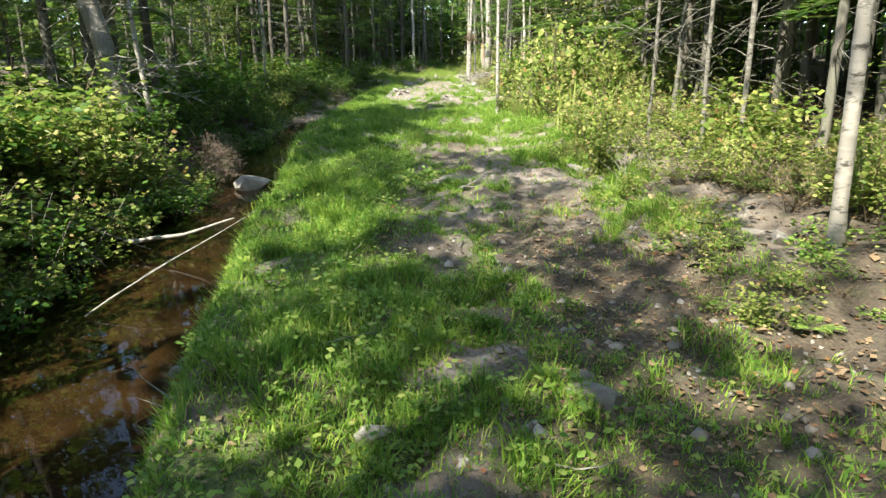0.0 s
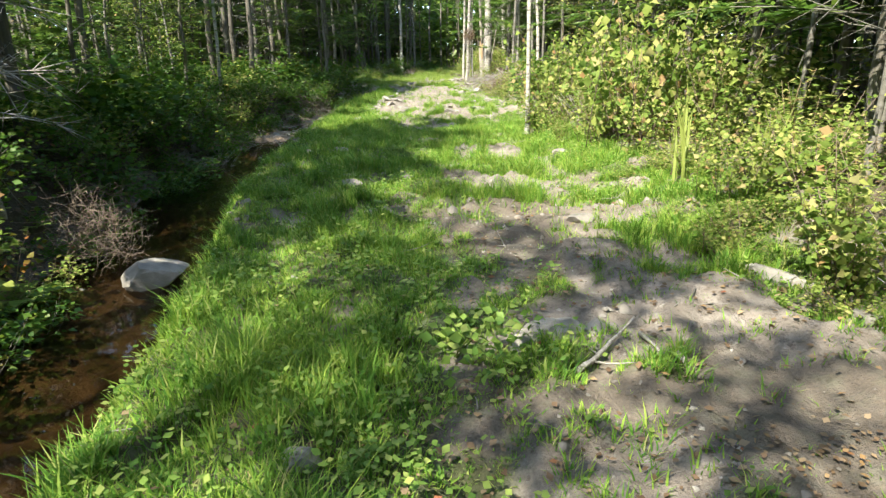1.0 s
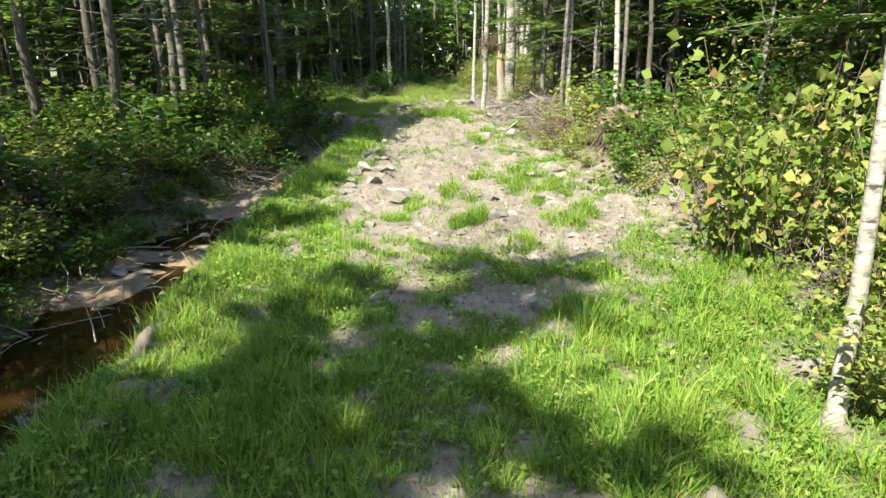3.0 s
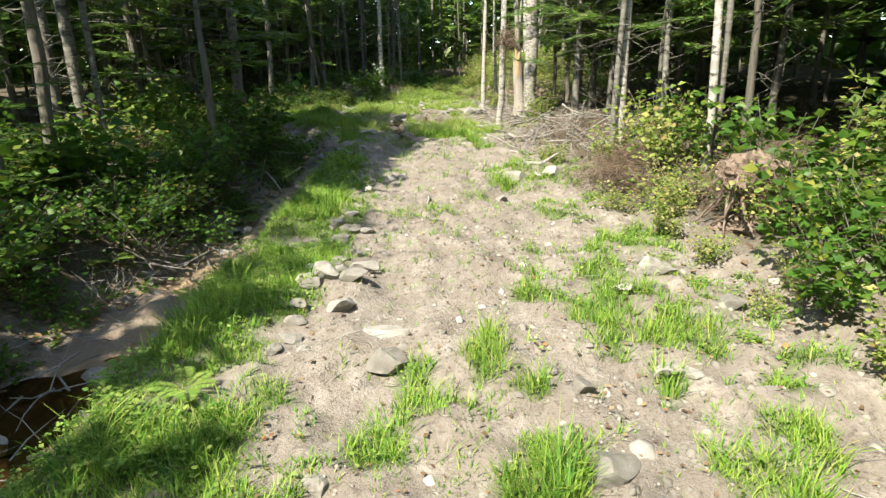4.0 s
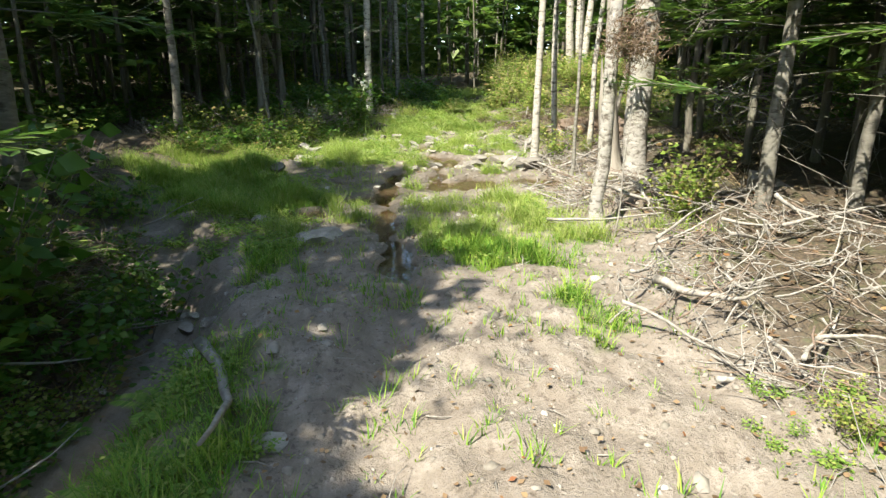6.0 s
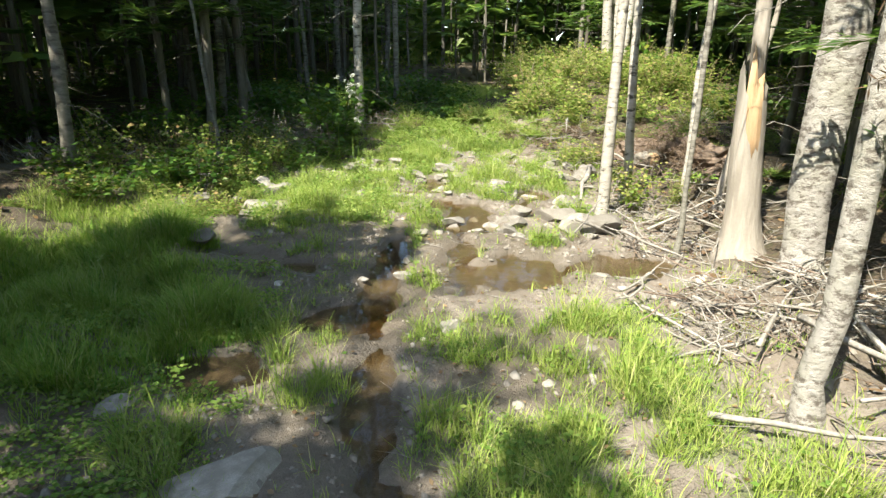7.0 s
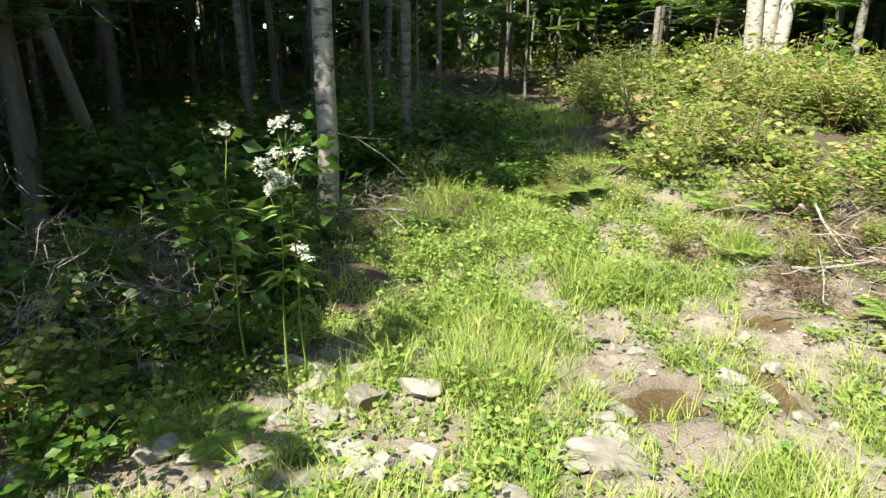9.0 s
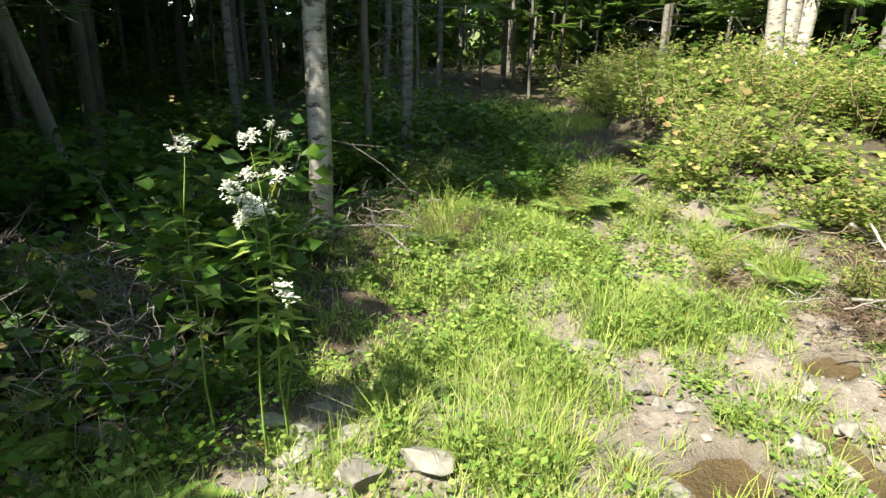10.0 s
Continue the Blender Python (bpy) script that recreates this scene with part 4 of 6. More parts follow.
def bush_kind(key, geo_list, m_stem, m_leaf, far_list=None):
    BUSH[key] = [(mesh_tris("stems", *a, m_stem), mesh_tris("leaves", *b, m_leaf)) for a, b in geo_list]
    BUSH_GEO[key] = (m_leaf, far_list or [joined([a, b]) for a, b in geo_list])


bush_kind("broad_g", [bush_mesh(100 + i, 13, .95, .5, 28, .105, False) for i in range(3)], M_BARK, M_LEAF_G, [bush_mesh(105 + i, 9, .95, .5, 30, .098, False, False)[1] for i in range(3)])
bush_kind("broad_y", [bush_mesh(110 + i, 14, 1.0, .45, 38, .08, False) for i in range(3)], M_BROWNWOOD, M_LEAF_Y, [bush_mesh(115 + i, 9, 1.0, .45, 34, .088, False, False)[1] for i in range(3)])
bush_kind("fine_y", [bush_mesh(120 + i, 18, .75, .42, 36, .055, False, False) for i in range(3)], M_BROWNWOOD, M_LEAF_Y, [bush_mesh(125 + i, 9, .75, .42, 34, .072, False, False)[1] for i in range(3)])
bush_kind("fine_g", [bush_mesh(130 + i, 18, .7, .45, 36, .055, False, False) for i in range(3)], M_BARK, M_LEAF_G, [bush_mesh(135 + i, 9, .7, .45, 32, .075, False, False)[1] for i in range(3)])
bush_kind("goldenrod", [bush_mesh(140 + i, 16, .8, .22, 56, .066, True, False) for i in range(3)], M_STRAW, M_LEAF_Y, [bush_mesh(145 + i, 10, .8, .25, 32, .088, True, False)[1] for i in range(3)])
bush_kind("red", [bush_mesh(150 + i, 8, .6, .4, 26, .075, False) for i in range(2)], M_BROWNWOOD, M_LEAF_A)
bush_kind("dry", [bush_mesh(160 + i, 26, .6, .45, 5, .05, True, False) for i in range(2)], M_SILVER, M_STRAW)
bush_kind("fern", [fern_mesh(170 + i, 9, .55) for i in range(2)], M_STRAW, M_WEED, [joined(fern_mesh(175 + i, 6, .55)) for i in range(2)])
bush_kind("herb", [bush_mesh(180 + i, 7, .28, .25, 26, .055, False) for i in range(3)], M_WEED, M_WEED, [bush_mesh(185 + i, 6, .28, .25, 26, .055, False, False)[1] for i in range(3)])
LABELS = {"broad_g": ("broad-leaved green shrub in the forest shade", "shrub"), "broad_y": ("yellow-green broad-leaved shrub in full sun", "shrub"),
          "fine_y": ("tangled small-leaved yellowing shrub", "shrub"), "fine_g": ("dark small-leaved bush on the brook bank", "shrub"), "goldenrod": ("clump of upright narrow-leaved yellowing weeds", "tall weed"),
          "red": ("small shrub with leaves turning orange and red", "shrub"), "dry": ("bare dry tangle of grey twigs", "dead shrub"), "fern": ("green fern with arching fronds", "fern"),
          "herb": ("low leafy green weed", "weed")}
bush_no = 0


def bush(x, y, key, size=1.0, tall=1.0, dz=0.0, far=False):
    """A shrub or weed; those deep in the thicket are gathered into one undergrowth."""
    global bush_no
    bush_no += 1
    if far:
        ml, gl = BUSH_GEO[key]
        v, tr = gl[bush_no % len(gl)]
        mm = np.array(pose(x, y, gz(x, y) + dz, 0, 0, bush_no * 137 % 360) @ Matrix.Diagonal((size, size, size * tall, 1)))
        UNDER.setdefault(ml.name, (ml, []))[1].append((v @ mm[:3, :3].T + mm[:3, 3], tr))
        return None
    st, lf = BUSH[key][bush_no % len(BUSH[key])]
    lab, cat = LABELS[key]
    t = thing(cat.replace(" ", "_"), lab, cat, pose(x, y, gz(x, y) + dz, 0, 0, bush_no * 137 % 360) @ Matrix.Diagonal((size, size, size * tall, 1)))
    part("foliage", lf, part("stem", st, t, kind="stuff"), kind="stuff")
    return t


g = np.random.default_rng(9)
pick = lambda names, p: names[g.choice(len(names), p=p)]
# sunlit thicket on the right
for y in np.arange(-1.5, 16.2, .42):
    for j in range(5):
        x = 1.55 + j * .5 + g.normal() * .15 + (.4 if y < 4 else 0) + .18 * math.sin(y)
        if (14.6 < y < 16.2 and j < 2) or (j == 0 and g.random() < .3):
            continue
        yy = y + g.normal() * .18
        key = pick(["fine_y", "broad_y", "goldenrod", "broad_g", "red", "dry"], [.34, .2, .26, .06, .02, .12] if j < 2 else [.2, .3, .12, .28, .02, .08])
        s = g.uniform(.4, .7) if j == 0 else g.uniform(.6, 1.1)
        if y < 8:
            key = pick(["fine_y", "broad_y", "goldenrod", "dry", "fern"], [.36, .1, .26, .18, .1])
            s *= .8
        bush(x, yy, key, s, g.uniform(.7, 1.35), far=j > 1)
for y in np.arange(8.2, 12.6, .34):
    bush(1.95 + g.normal() * .3, y, "broad_y", g.uniform(.7, .95), 1.6)
for x, y, k_, s in ((2.1, 17.4, "broad_y", .8), (1.7, 18.35, "broad_y", .5), (2.15, 18.1, "broad_y", .9), (1.7, 16.6, "fine_y", .7), (2.5, 17.4, "broad_g", .9), (1.25, 16.6, "fine_y", .5), (1.62, 14.35, "broad_g", .55), (1.95, 14.7, "broad_g", .8), (2.2, 15.2, "fine_g", .95), (1.85, 13.9, "fine_y", .6), (1.5, 13.75, "broad_y", .4), (2.3, 14.3, "broad_g", .9), (2.35, 15.9, "broad_g", 1.0), (1.35, 14.55, "fine_y", .3), (2.05, 16.2, "fine_g", .6), (1.6, 16.25, "fine_y", .4),
                    (1.3, 15.75, "broad_y", .3), (1.35, 15.2, "broad_y", .28), (1.9, 15.3, "broad_y", .5), (1.45, 16.1, "broad_y", .35), (1.2, 18.9, "broad_y", .35), (1.15, 19.2, "fine_y", .3), (1.7, 21.9, "broad_y", .6), (1.55, 21.7, "broad_y", .5), (1.4, 25.0, "broad_y", .5)):
    bush(x, y, k_, s)
# shaded left bank of the brook
for y in np.arange(-2.5, 21.2, .4):
    edge = float(table(y, BANK) - table(y, BED_W)) - .46
    for j in range(6):
        x = edge + .02 - j * .42 + g.normal() * .12
        key = pick(["fine_g", "broad_g", "dry", "fern", "fine_y"], [.46, .22, .12, .1, .10])
        if 5.6 < y < 7 and j == 0:
            key = "fine_y" if y < 6.3 else "fine_g"
        # paler yellow leaf kinds stand in for sunlight on this stretch
        if 2.3 < y < 6.4:
            key = pick(["fine_y", "broad_y", "broad_g", "fern"], [.35, .3, .25, .1])
        if 14 < y and j == 0 and g.random() < .5:
            key = "dry"
        s = g.uniform(.38, .6) if j == 0 else g.uniform(.6, 1.1)
        if 4.4 < y < 6.4 and j > 1:
            s *= .5
        bush(x, y + g.normal() * .15, key, s, g.uniform(.75, 1.1), far=j > 1)
for i in range(430):
    y = g.uniform(-2, 21.8)
    edge = float(table(y, BANK) - table(y, BED_W)) - .33
    # the low cover turns to paler leaves here too, for a sunlit look
    sunny = 2.4 < y < 6.6
    bush(edge + g.uniform(-.95, .0), y, pick(["fine_y" if sunny else "fine_g", "fern", "herb", "broad_y" if sunny else "broad_g", "dry"], [.36, .2, .2, .12, .12]), g.uniform(.28, .5), g.uniform(.7, 1.0), far=True)
# bright ferns and yellow shrubs that lighten the same sunlit stretch
for i in range(46):
    x, y = g.uniform(-4.2, -2.7), g.uniform(2.9, 6.4)
    bush(x, y, pick(["fern", "broad_y", "fine_y", "herb"], [.35, .25, .25, .15]), g.uniform(.5, .85), g.uniform(.7, 1), far=i > 16)
bush(-2.9, 6.0, "red", .7)
bush(-2.75, 5.5, "broad_y", .8)
bush(-2.9, 4.9, "fine_y", .9)
bush(-2.6, 3.7, "fine_g", .9)
# forest edge and hump at the far end
for i in range(190):
    x, y = g.uniform(.7, 5.2), g.uniform(28.6, 36)
    if x < .98 + .13 * (y - 29) or (y < 29.4 and x < 1.2):
        continue
    bush(x, y, pick(["goldenrod", "fine_y", "broad_y", "fern"], [.52, .33, .03, .12]), g.uniform(.55, .95) if y < 30 else g.uniform(.8, 1.2), g.uniform(.8, 1.1), far=i > 70)
for i in range(150):
    x, y = g.uniform(.0, 4.0), g.uniform(26.6, 30.5)
    if x < .75 and y < 28.3:
        continue
    bush(x, y, pick(["herb", "fern", "goldenrod", "fine_y"], [.5, .12, .2, .18]), g.uniform(.3, .55), .7, far=i > 60)
for i in range(46):
    y = g.uniform(26.6, 30)
    x = -1.9 + .62 * (y - 26.4) - g.uniform(0, 1) ** 1.4 * 3
    bush(x, y, pick(["herb", "fern", "broad_g", "fine_g"], [.6, .04, .14, .22]), g.uniform(.3, .55), .75, far=y > 29)
for i in range(70):
    y = g.uniform(27.3, 36)
    x = -1.5 - g.uniform(0, 1) ** 1.5 * 4 + .12 * (y - 28)
    if abs(x + 1.34) < .25 and abs(y - 28.55) < .9:
        continue
    bush(x, y, pick(["broad_g", "fine_g", "fern", "dry", "broad_y"], [.42, .22, .1, .22, .04]), g.uniform(.5, .95), g.uniform(.7, 1), far=i > 34)
for i in range(40):
    y = g.uniform(21.5, 27.5)
    x = -3.0 - g.uniform(0, 3.5) + (.9 if y > 25.6 else 0)
    bush(x, y, pick(["broad_g", "fine_g", "dry", "broad_y"], [.4, .2, .28, .12]), g.uniform(.4, .85), g.uniform(.6, 1), far=i > 20)
for i in range(34):
    y = g.uniform(24, 30)
    x = g.uniform(1.2, 4.5)
    bush(x, y, pick(["fern", "herb", "fine_y", "dry", "goldenrod"], [.2, .35, .15, .2, .1]), g.uniform(.4, .7), .8)
for i in range(16):
    x, y = g.uniform(-4, 9), g.uniform(37, 46)
    bush(x, y, pick(["fine_y", "broad_y", "goldenrod"], [.4, .3, .3]), 1.3, 1.1, far=True)
# saplings' undergrowth through the wood
for i in range(90):
    y = g.uniform(28, 40)
    x = -2.6 - g.uniform(0, 6)
    bush(x, y, pick(["broad_g", "fine_g", "fern"], [.4, .4, .2]), g.uniform(.5, .9), g.uniform(.5, .9), far=True)
for i in range(100):
    y = g.uniform(0, 44)
    x = g.choice([-1, 1]) * g.uniform(3.8, 9)
    if x > 0 and 16 < y < 28 and g.random() < .5:
        continue
    bush(x, y, pick(["broad_g", "fine_g", "fine_y", "dry"], [.35, .35, .2, .1]), g.uniform(.8, 1.5), g.uniform(.8, 1.2), far=True)
for i in range(110):
    x, y = -3.4 + 2.0 * g.random() ** .8, g.uniform(21.3, 24.2)
    if float(pool_mask(np.array([x]), np.array([y]))[0]) < .1:
        bush(x, y, "herb", g.uniform(.28, .5), .8, far=True)
for i in range(60):
    x, y = g.uniform(-3.9, -2.1), g.uniform(24.5, 26.1)
    bush(x, y, pick(["herb", "fine_y", "broad_y"], [.6, .25, .15]), g.uniform(.25, .45), .8, far=i > 20)
for x, y, s in ((-2.95, 26.5, .55), (-3.25, 26.3, .6), (-2.6, 26.75, .45), (-3.6, 26.0, .6), (-2.3, 27.0, .35), (-3.0, 27.0, .6)):
    bush(x, y, "broad_y", s, 1.1)
for i in range(70):
    x, y = g.uniform(-4.6, -1.2), g.uniform(28.9, 35)
    if x < -1.2 + .1 * (y - 29):
        bush(x, y, pick(["broad_g", "fine_g", "herb"], [.45, .4, .15]), g.uniform(.35, .7), g.uniform(.6, .9), far=True)
for i in range(150):
    y = g.uniform(1.6, 7.5)
    x = g.uniform(1.15, 2.9)
    bush(x, y, pick(["herb", "fine_y", "goldenrod", "dry", "fern"], [.3, .3, .15, .15, .1]), g.uniform(.2, .36) + (.22 if x > 1.8 else 0), .85, far=i > 30)
for i in range(70):
    x, y = g.uniform(2.6, 8), g.uniform(17, 30)
    bush(x, y, pick(["dry", "fine_g", "herb"], [.6, .2, .2]), g.uniform(.4, .8), g.uniform(.5, .9), far=True)
# leafy weeds on the ditch's grassy shoulder and the trail's stony edge
for i in range(120):
    y = g.uniform(13.4, 20)
    bush(float(table(y, BANK)) + g.uniform(-.3, .35), y, pick(["herb", "fern"], [.9, .1]), g.uniform(.25, .5), .8, far=i > 40)
for i in range(50):
    y = g.uniform(14, 19.5)
    bush(g.uniform(.7, 1.5), y, "herb", g.uniform(.2, .42), .8, far=i > 25)
# low weeds and ferns along the grass
for i in range(120):
    x, y = g.uniform(-1.9, 1.5), g.uniform(.8, 31)
    if float(grass_cover(np.array([x]), np.array([y]))[0]) > .25 or (y > 26.5 and abs(x) < 1.4 and float(pool_mask(np.array([x]), np.array([y]))[0]) < .1):
        bush(x, y, "herb", g.uniform(.25, .5), .8)
for x, y, s in ((.2, 29.3, .6), (.5, 29.5, .6), (-.35, 29.3, .5), (-.7, 28.9, .5)):
    bush(x, y, "fern", s)

for x, y, k_, s in ((-2.0, 28.7, "broad_g", .95), (-1.75, 28.35, "broad_g", .65), (-2.55, 27.35, "broad_g", .7), (-2.25, 26.95, "broad_y", .5), (-1.68, 27.5, "broad_g", .42), (-1.45, 27.75, "broad_g", .36), (-2.9, 28.9, "broad_g", .9),
                    (-1.0, 30.2, "broad_g", .6), (-.75, 30.9, "broad_g", .75), (-.5, 31.6, "broad_g", .8), (-.95, 31.4, "broad_g", .8), (-.3, 32.6, "broad_g", .8), (-.6, 29.9, "broad_y", .45), (-1.8, 27.0, "herb", .7), (-1.55, 26.9, "fern", .5), (-2.05, 27.2, "fern", .5)):
    bush(x, y, k_, s, .85)
for i in range(60):
    y = g.uniform(29.3, 34)
    x = g.uniform(-1.4, .1) + .12 * (y - 29)
    bush(x, y, pick(["broad_g", "herb", "fine_g"], [.35, .4, .25]), g.uniform(.35, .7), .8, far=True)
for nm_, (ml_, geo_) in UNDER.items():
    tagged(new("undergrowth", mesh_tris("undergrowth", *joined(geo_), ml_)), "dense tangled undergrowth beneath the trees", "undergrowth", kind="stuff")

# flat-topped white asters at the shaded edge
def aster(x, y, heads, lean):
    """A stem that forks below its flower clusters; heads are places over its foot."""
    g = np.random.default_rng(int(y * 100))
    t = thing("white_aster", "tall white-flowered aster with narrow green leaves", "wildflower", pose(x, y, gz(x, y)))
    h = max(c[2] for c in heads)
    (v, tr), pts = twig((0, 0, 0), (lean, -.03, 1), h * .82, .005, g, 6, 4, .04)
    part("stem", mesh_tris("stem", v, tr, M_WEED), t)
    n = int(30 * h)
    s = g.uniform(3.4, 6, n)
    P = np.stack([np.interp(s, range(7), pts[:, c]) for c in range(3)], -1)
    b = g.uniform(0, 6.28, n)
    D = np.stack([np.cos(b), np.sin(b), g.uniform(-.3, .3, n)], -1)
    part("foliage", mesh_tris("leaves", *leaves(P, D, np.tile([0, 0, 1.], (n, 1)), g.uniform(.06, .12, n), .026), M_WEED), t, kind="stuff")
    for c in heads:
        c = np.array(c)
        k = pts[np.argmin(np.abs(pts[:, 2] - (c[2] - .12)))]
        (v, tr), _ = twig(k, c - k, np.linalg.norm(c - k), .0025, g, 3, 3, .03)
        stalk = part("stalk", mesh_tris("stalk", v, tr, M_WEED), t)
        m = 34
        q = g.normal(size=(m, 3)) * [.014, .014, .011]
        A = np.repeat(c + q, 6, 0)
        aa = np.tile(np.arange(6) * 1.047, m) + np.repeat(g.random(m) * 6, 6)
        D = np.stack([np.cos(aa), np.sin(aa), g.normal(size=len(aa)) * .5], -1)
        part("flower_head", mesh_tris("flower_head", *flakes(A, D, g.normal(size=(len(A), 3)) * .4 + [0, 0, 1.], .010, .005), M_FLOWER), stalk, "white flower cluster", kind="stuff")


aster(-1.3, 27.15, [(.01, 0, .915), (-.047, 0, .88), (-.017, .02, .845), (.006, -.02, .815), (-.017, -.01, .79), (.042, 0, .818), (.02, .03, .83)], .0)
aster(-1.24, 27.2, [(-.04, -.05, 1.02), (.03, -.05, .925)], -.02)
aster(-1.47, 27.2, [(.012, -.05, .995)], .0)
aster(-1.28, 27.38, [(0, 0, .50), (.03, -.01, .465), (.015, .02, .48)], .0)
aster(-1.5, 28.4, [(0, 0, .75), (.06, 0, .7)], .05)

# the broad-leaved seedling and the cattails beside the trail
bush(-.14, 4.56, "herb", .75, 1.1)
def cattail(x, y, n, h):
    g = np.random.default_rng(int(y * 31))
    t = thing("cattail", "clump of strap-leaved yellowing cattails", "cattail", pose(x, y, gz(x, y)))
    for i in range(n):
        a, L = g.uniform(0, 6.28), h * g.uniform(.6, 1)
        s = np.linspace(0, 1, 6)
        out = g.uniform(.1, .35) * L
        P = np.stack([g.normal() * .03 + math.cos(a) * out * s ** 2, g.normal() * .03 + math.sin(a) * out * s ** 2, L * s - .1 * L * s ** 3], -1)
        sd = np.array([-math.sin(a), math.cos(a), 0]) * .009
        w = np.array([1, 1, 1, .9, .6, .05])[:, None]
        V = np.concatenate([P + sd * w, P - sd * w])
        k = np.arange(5)
        T = np.concatenate([np.stack([k, k + 1, k + 7], -1), np.stack([k, k + 7, k + 6], -1)])
        part("leaf", mesh_tris("leaf", V, T, M_LEAF_Y), t)


cattail(1.42, 6.6, 9, .62)
cattail(1.62, 7.1, 8, .75)
cattail(1.75, 6.2, 7, .6)

# ---- rocks ----
def rock_mesh(seed, rough, flat, round_=0.0):
    g = np.random.default_rng(seed)
    bm = bmesh.new()
    bmesh.ops.create_icosphere(bm, subdivisions=3, radius=1)
    planes = [unit(g.normal(size=3)) for _ in range(13)]
    cut = [g.uniform(.42, .78) + round_ for _ in planes]
    off = Vector(g.uniform(-50, 50, 3))
    for v in bm.verts:
        p = np.array(v.co)
        for n_, c in zip(planes, cut):
            d = p @ n_ - c
            if d > 0:
                p = p - n_ * d * .97
        w = noise.noise(Vector(p) * 1.8 + off) * rough + noise.noise(Vector(p) * 5 + off) * rough * .35
        p = p * (1 + w)
        p[2] *= flat
        v.co = Vector(p)
    me = bpy.data.meshes.new("rock")
    bm.to_mesh(me)
    bm.free()
    me.materials.append(M_ROCK)
    return me


ROCKS = [rock_mesh(200 + i, .07, [.8, .6, .7, .9, .5][i % 5]) for i in range(8)]
ROUND = [rock_mesh(220 + i, .13, .72, .1) for i in range(3)]
rock_no = 0


def rock(x, y, size, wide=1.0, sink=.25, dz=None, label="pale grey field stone half sunk in the ground", category="rock", group="", smooth=False):
    """A stone about `size` metres across."""
    global rock_no
    rock_no += 1
    me = ROUND[rock_no % 3] if smooth else ROCKS[rock_no % 8]
    flat = .7 if smooth else [.8, .6, .7, .9, .5][rock_no % 8 % 5]
    z = (gz(x, y) if dz is None else dz) + size * .5 * flat * (1 - 2 * sink)
    ob = new(category, me)
    ob.matrix_basis = pose(x, y, z, g.uniform(-14, 14), g.uniform(-14, 14), g.uniform(-40, 40)) @ Matrix.Diagonal((size * .68 * wide, size * .68 / wide ** .5, size * .66, 1))
    return tagged(ob, label, category, group)


rock(-2.1, 6.4, .42, 1.05, .22, None, "large pale angular boulder at the water's edge", "boulder")
rock(-2.55, 6.35, .34, 1.4, .3, None, "flat brown stone in the brook", "rock")
rock(.16, 4.7, .2, 1.2, .74, None, "rounded grey stone sunk in the trail", "rock", smooth=True)
rock(1.36, 5.25, .2, 1.5, .4)
rock(1.45, 4.85, .13, 1.3)
rock(.86, 24.48, .32, 1.25, .3, None, "large flat-topped pale boulder beside the branch litter", "boulder")
rock(.72, 24.55, .3, 1.2)
rock(-1.33, 21.75, .3, 1.3, .6, None, "broad grey boulder at the ditch's end", "boulder")
rock(1.0, 18.08, .28, 1.3, .25, None, "pale boulder at the edge of the trail", "boulder")
rock(.57, 18.08, .26, 1.3, .4)
rock(-2.83, 17.0, .2, 1.2)
rock(-.19, 26.68, .19, 1.35, .25, None, "flat pale slab by a pool", "rock")
for x, y, s in ((-1.0, 27.04, .19), (-.8, 27.07, .2), (-.11, 27.12, .1), (-.17, 26.88, .11), (1.19, 26.71, .24), (1.1, 27.05, .16), (1.3, 26.38, .3), (.32, 26.02, .28), (-.75, 25.64, .15), (-.62, 25.68, .13),
                (-2.45, 25.4, .26), (-2.05, 25.33, .24), (-2.63, 25.6, .3), (-2.3, 25.68, .16), (-2.75, 25.45, .2), (-2.02, 25.95, .2), (-2.24, 26.16, .16), (.6, 24.76, .36), (.78, 25.27, .3), (1.28, 26.31, .3), (1.06, 26.42, .24), (1.08, 26.98, .2), (.3, 24.9, .22), (-.74, 26.44, .14), (-.53, 26.52, .22), (-.27, 26.28, .2), (.7, 27.24, .12), (.68, 27.45, .1), (-1.33, 27.03, .12), (.65, 23.65, .2), (-.65, 23.95, .12), (-.68, 23.62, .14)):
    rock(x, y, s * .68, g.uniform(1, 1.3), .22, None, "angular pale stone lying in the wet trail", "stone", "stones along the trail")
rock(-.73, 14.5, .3, 1.4, .92, None, "broad flat stone worn level with the trail", "rock", smooth=True)
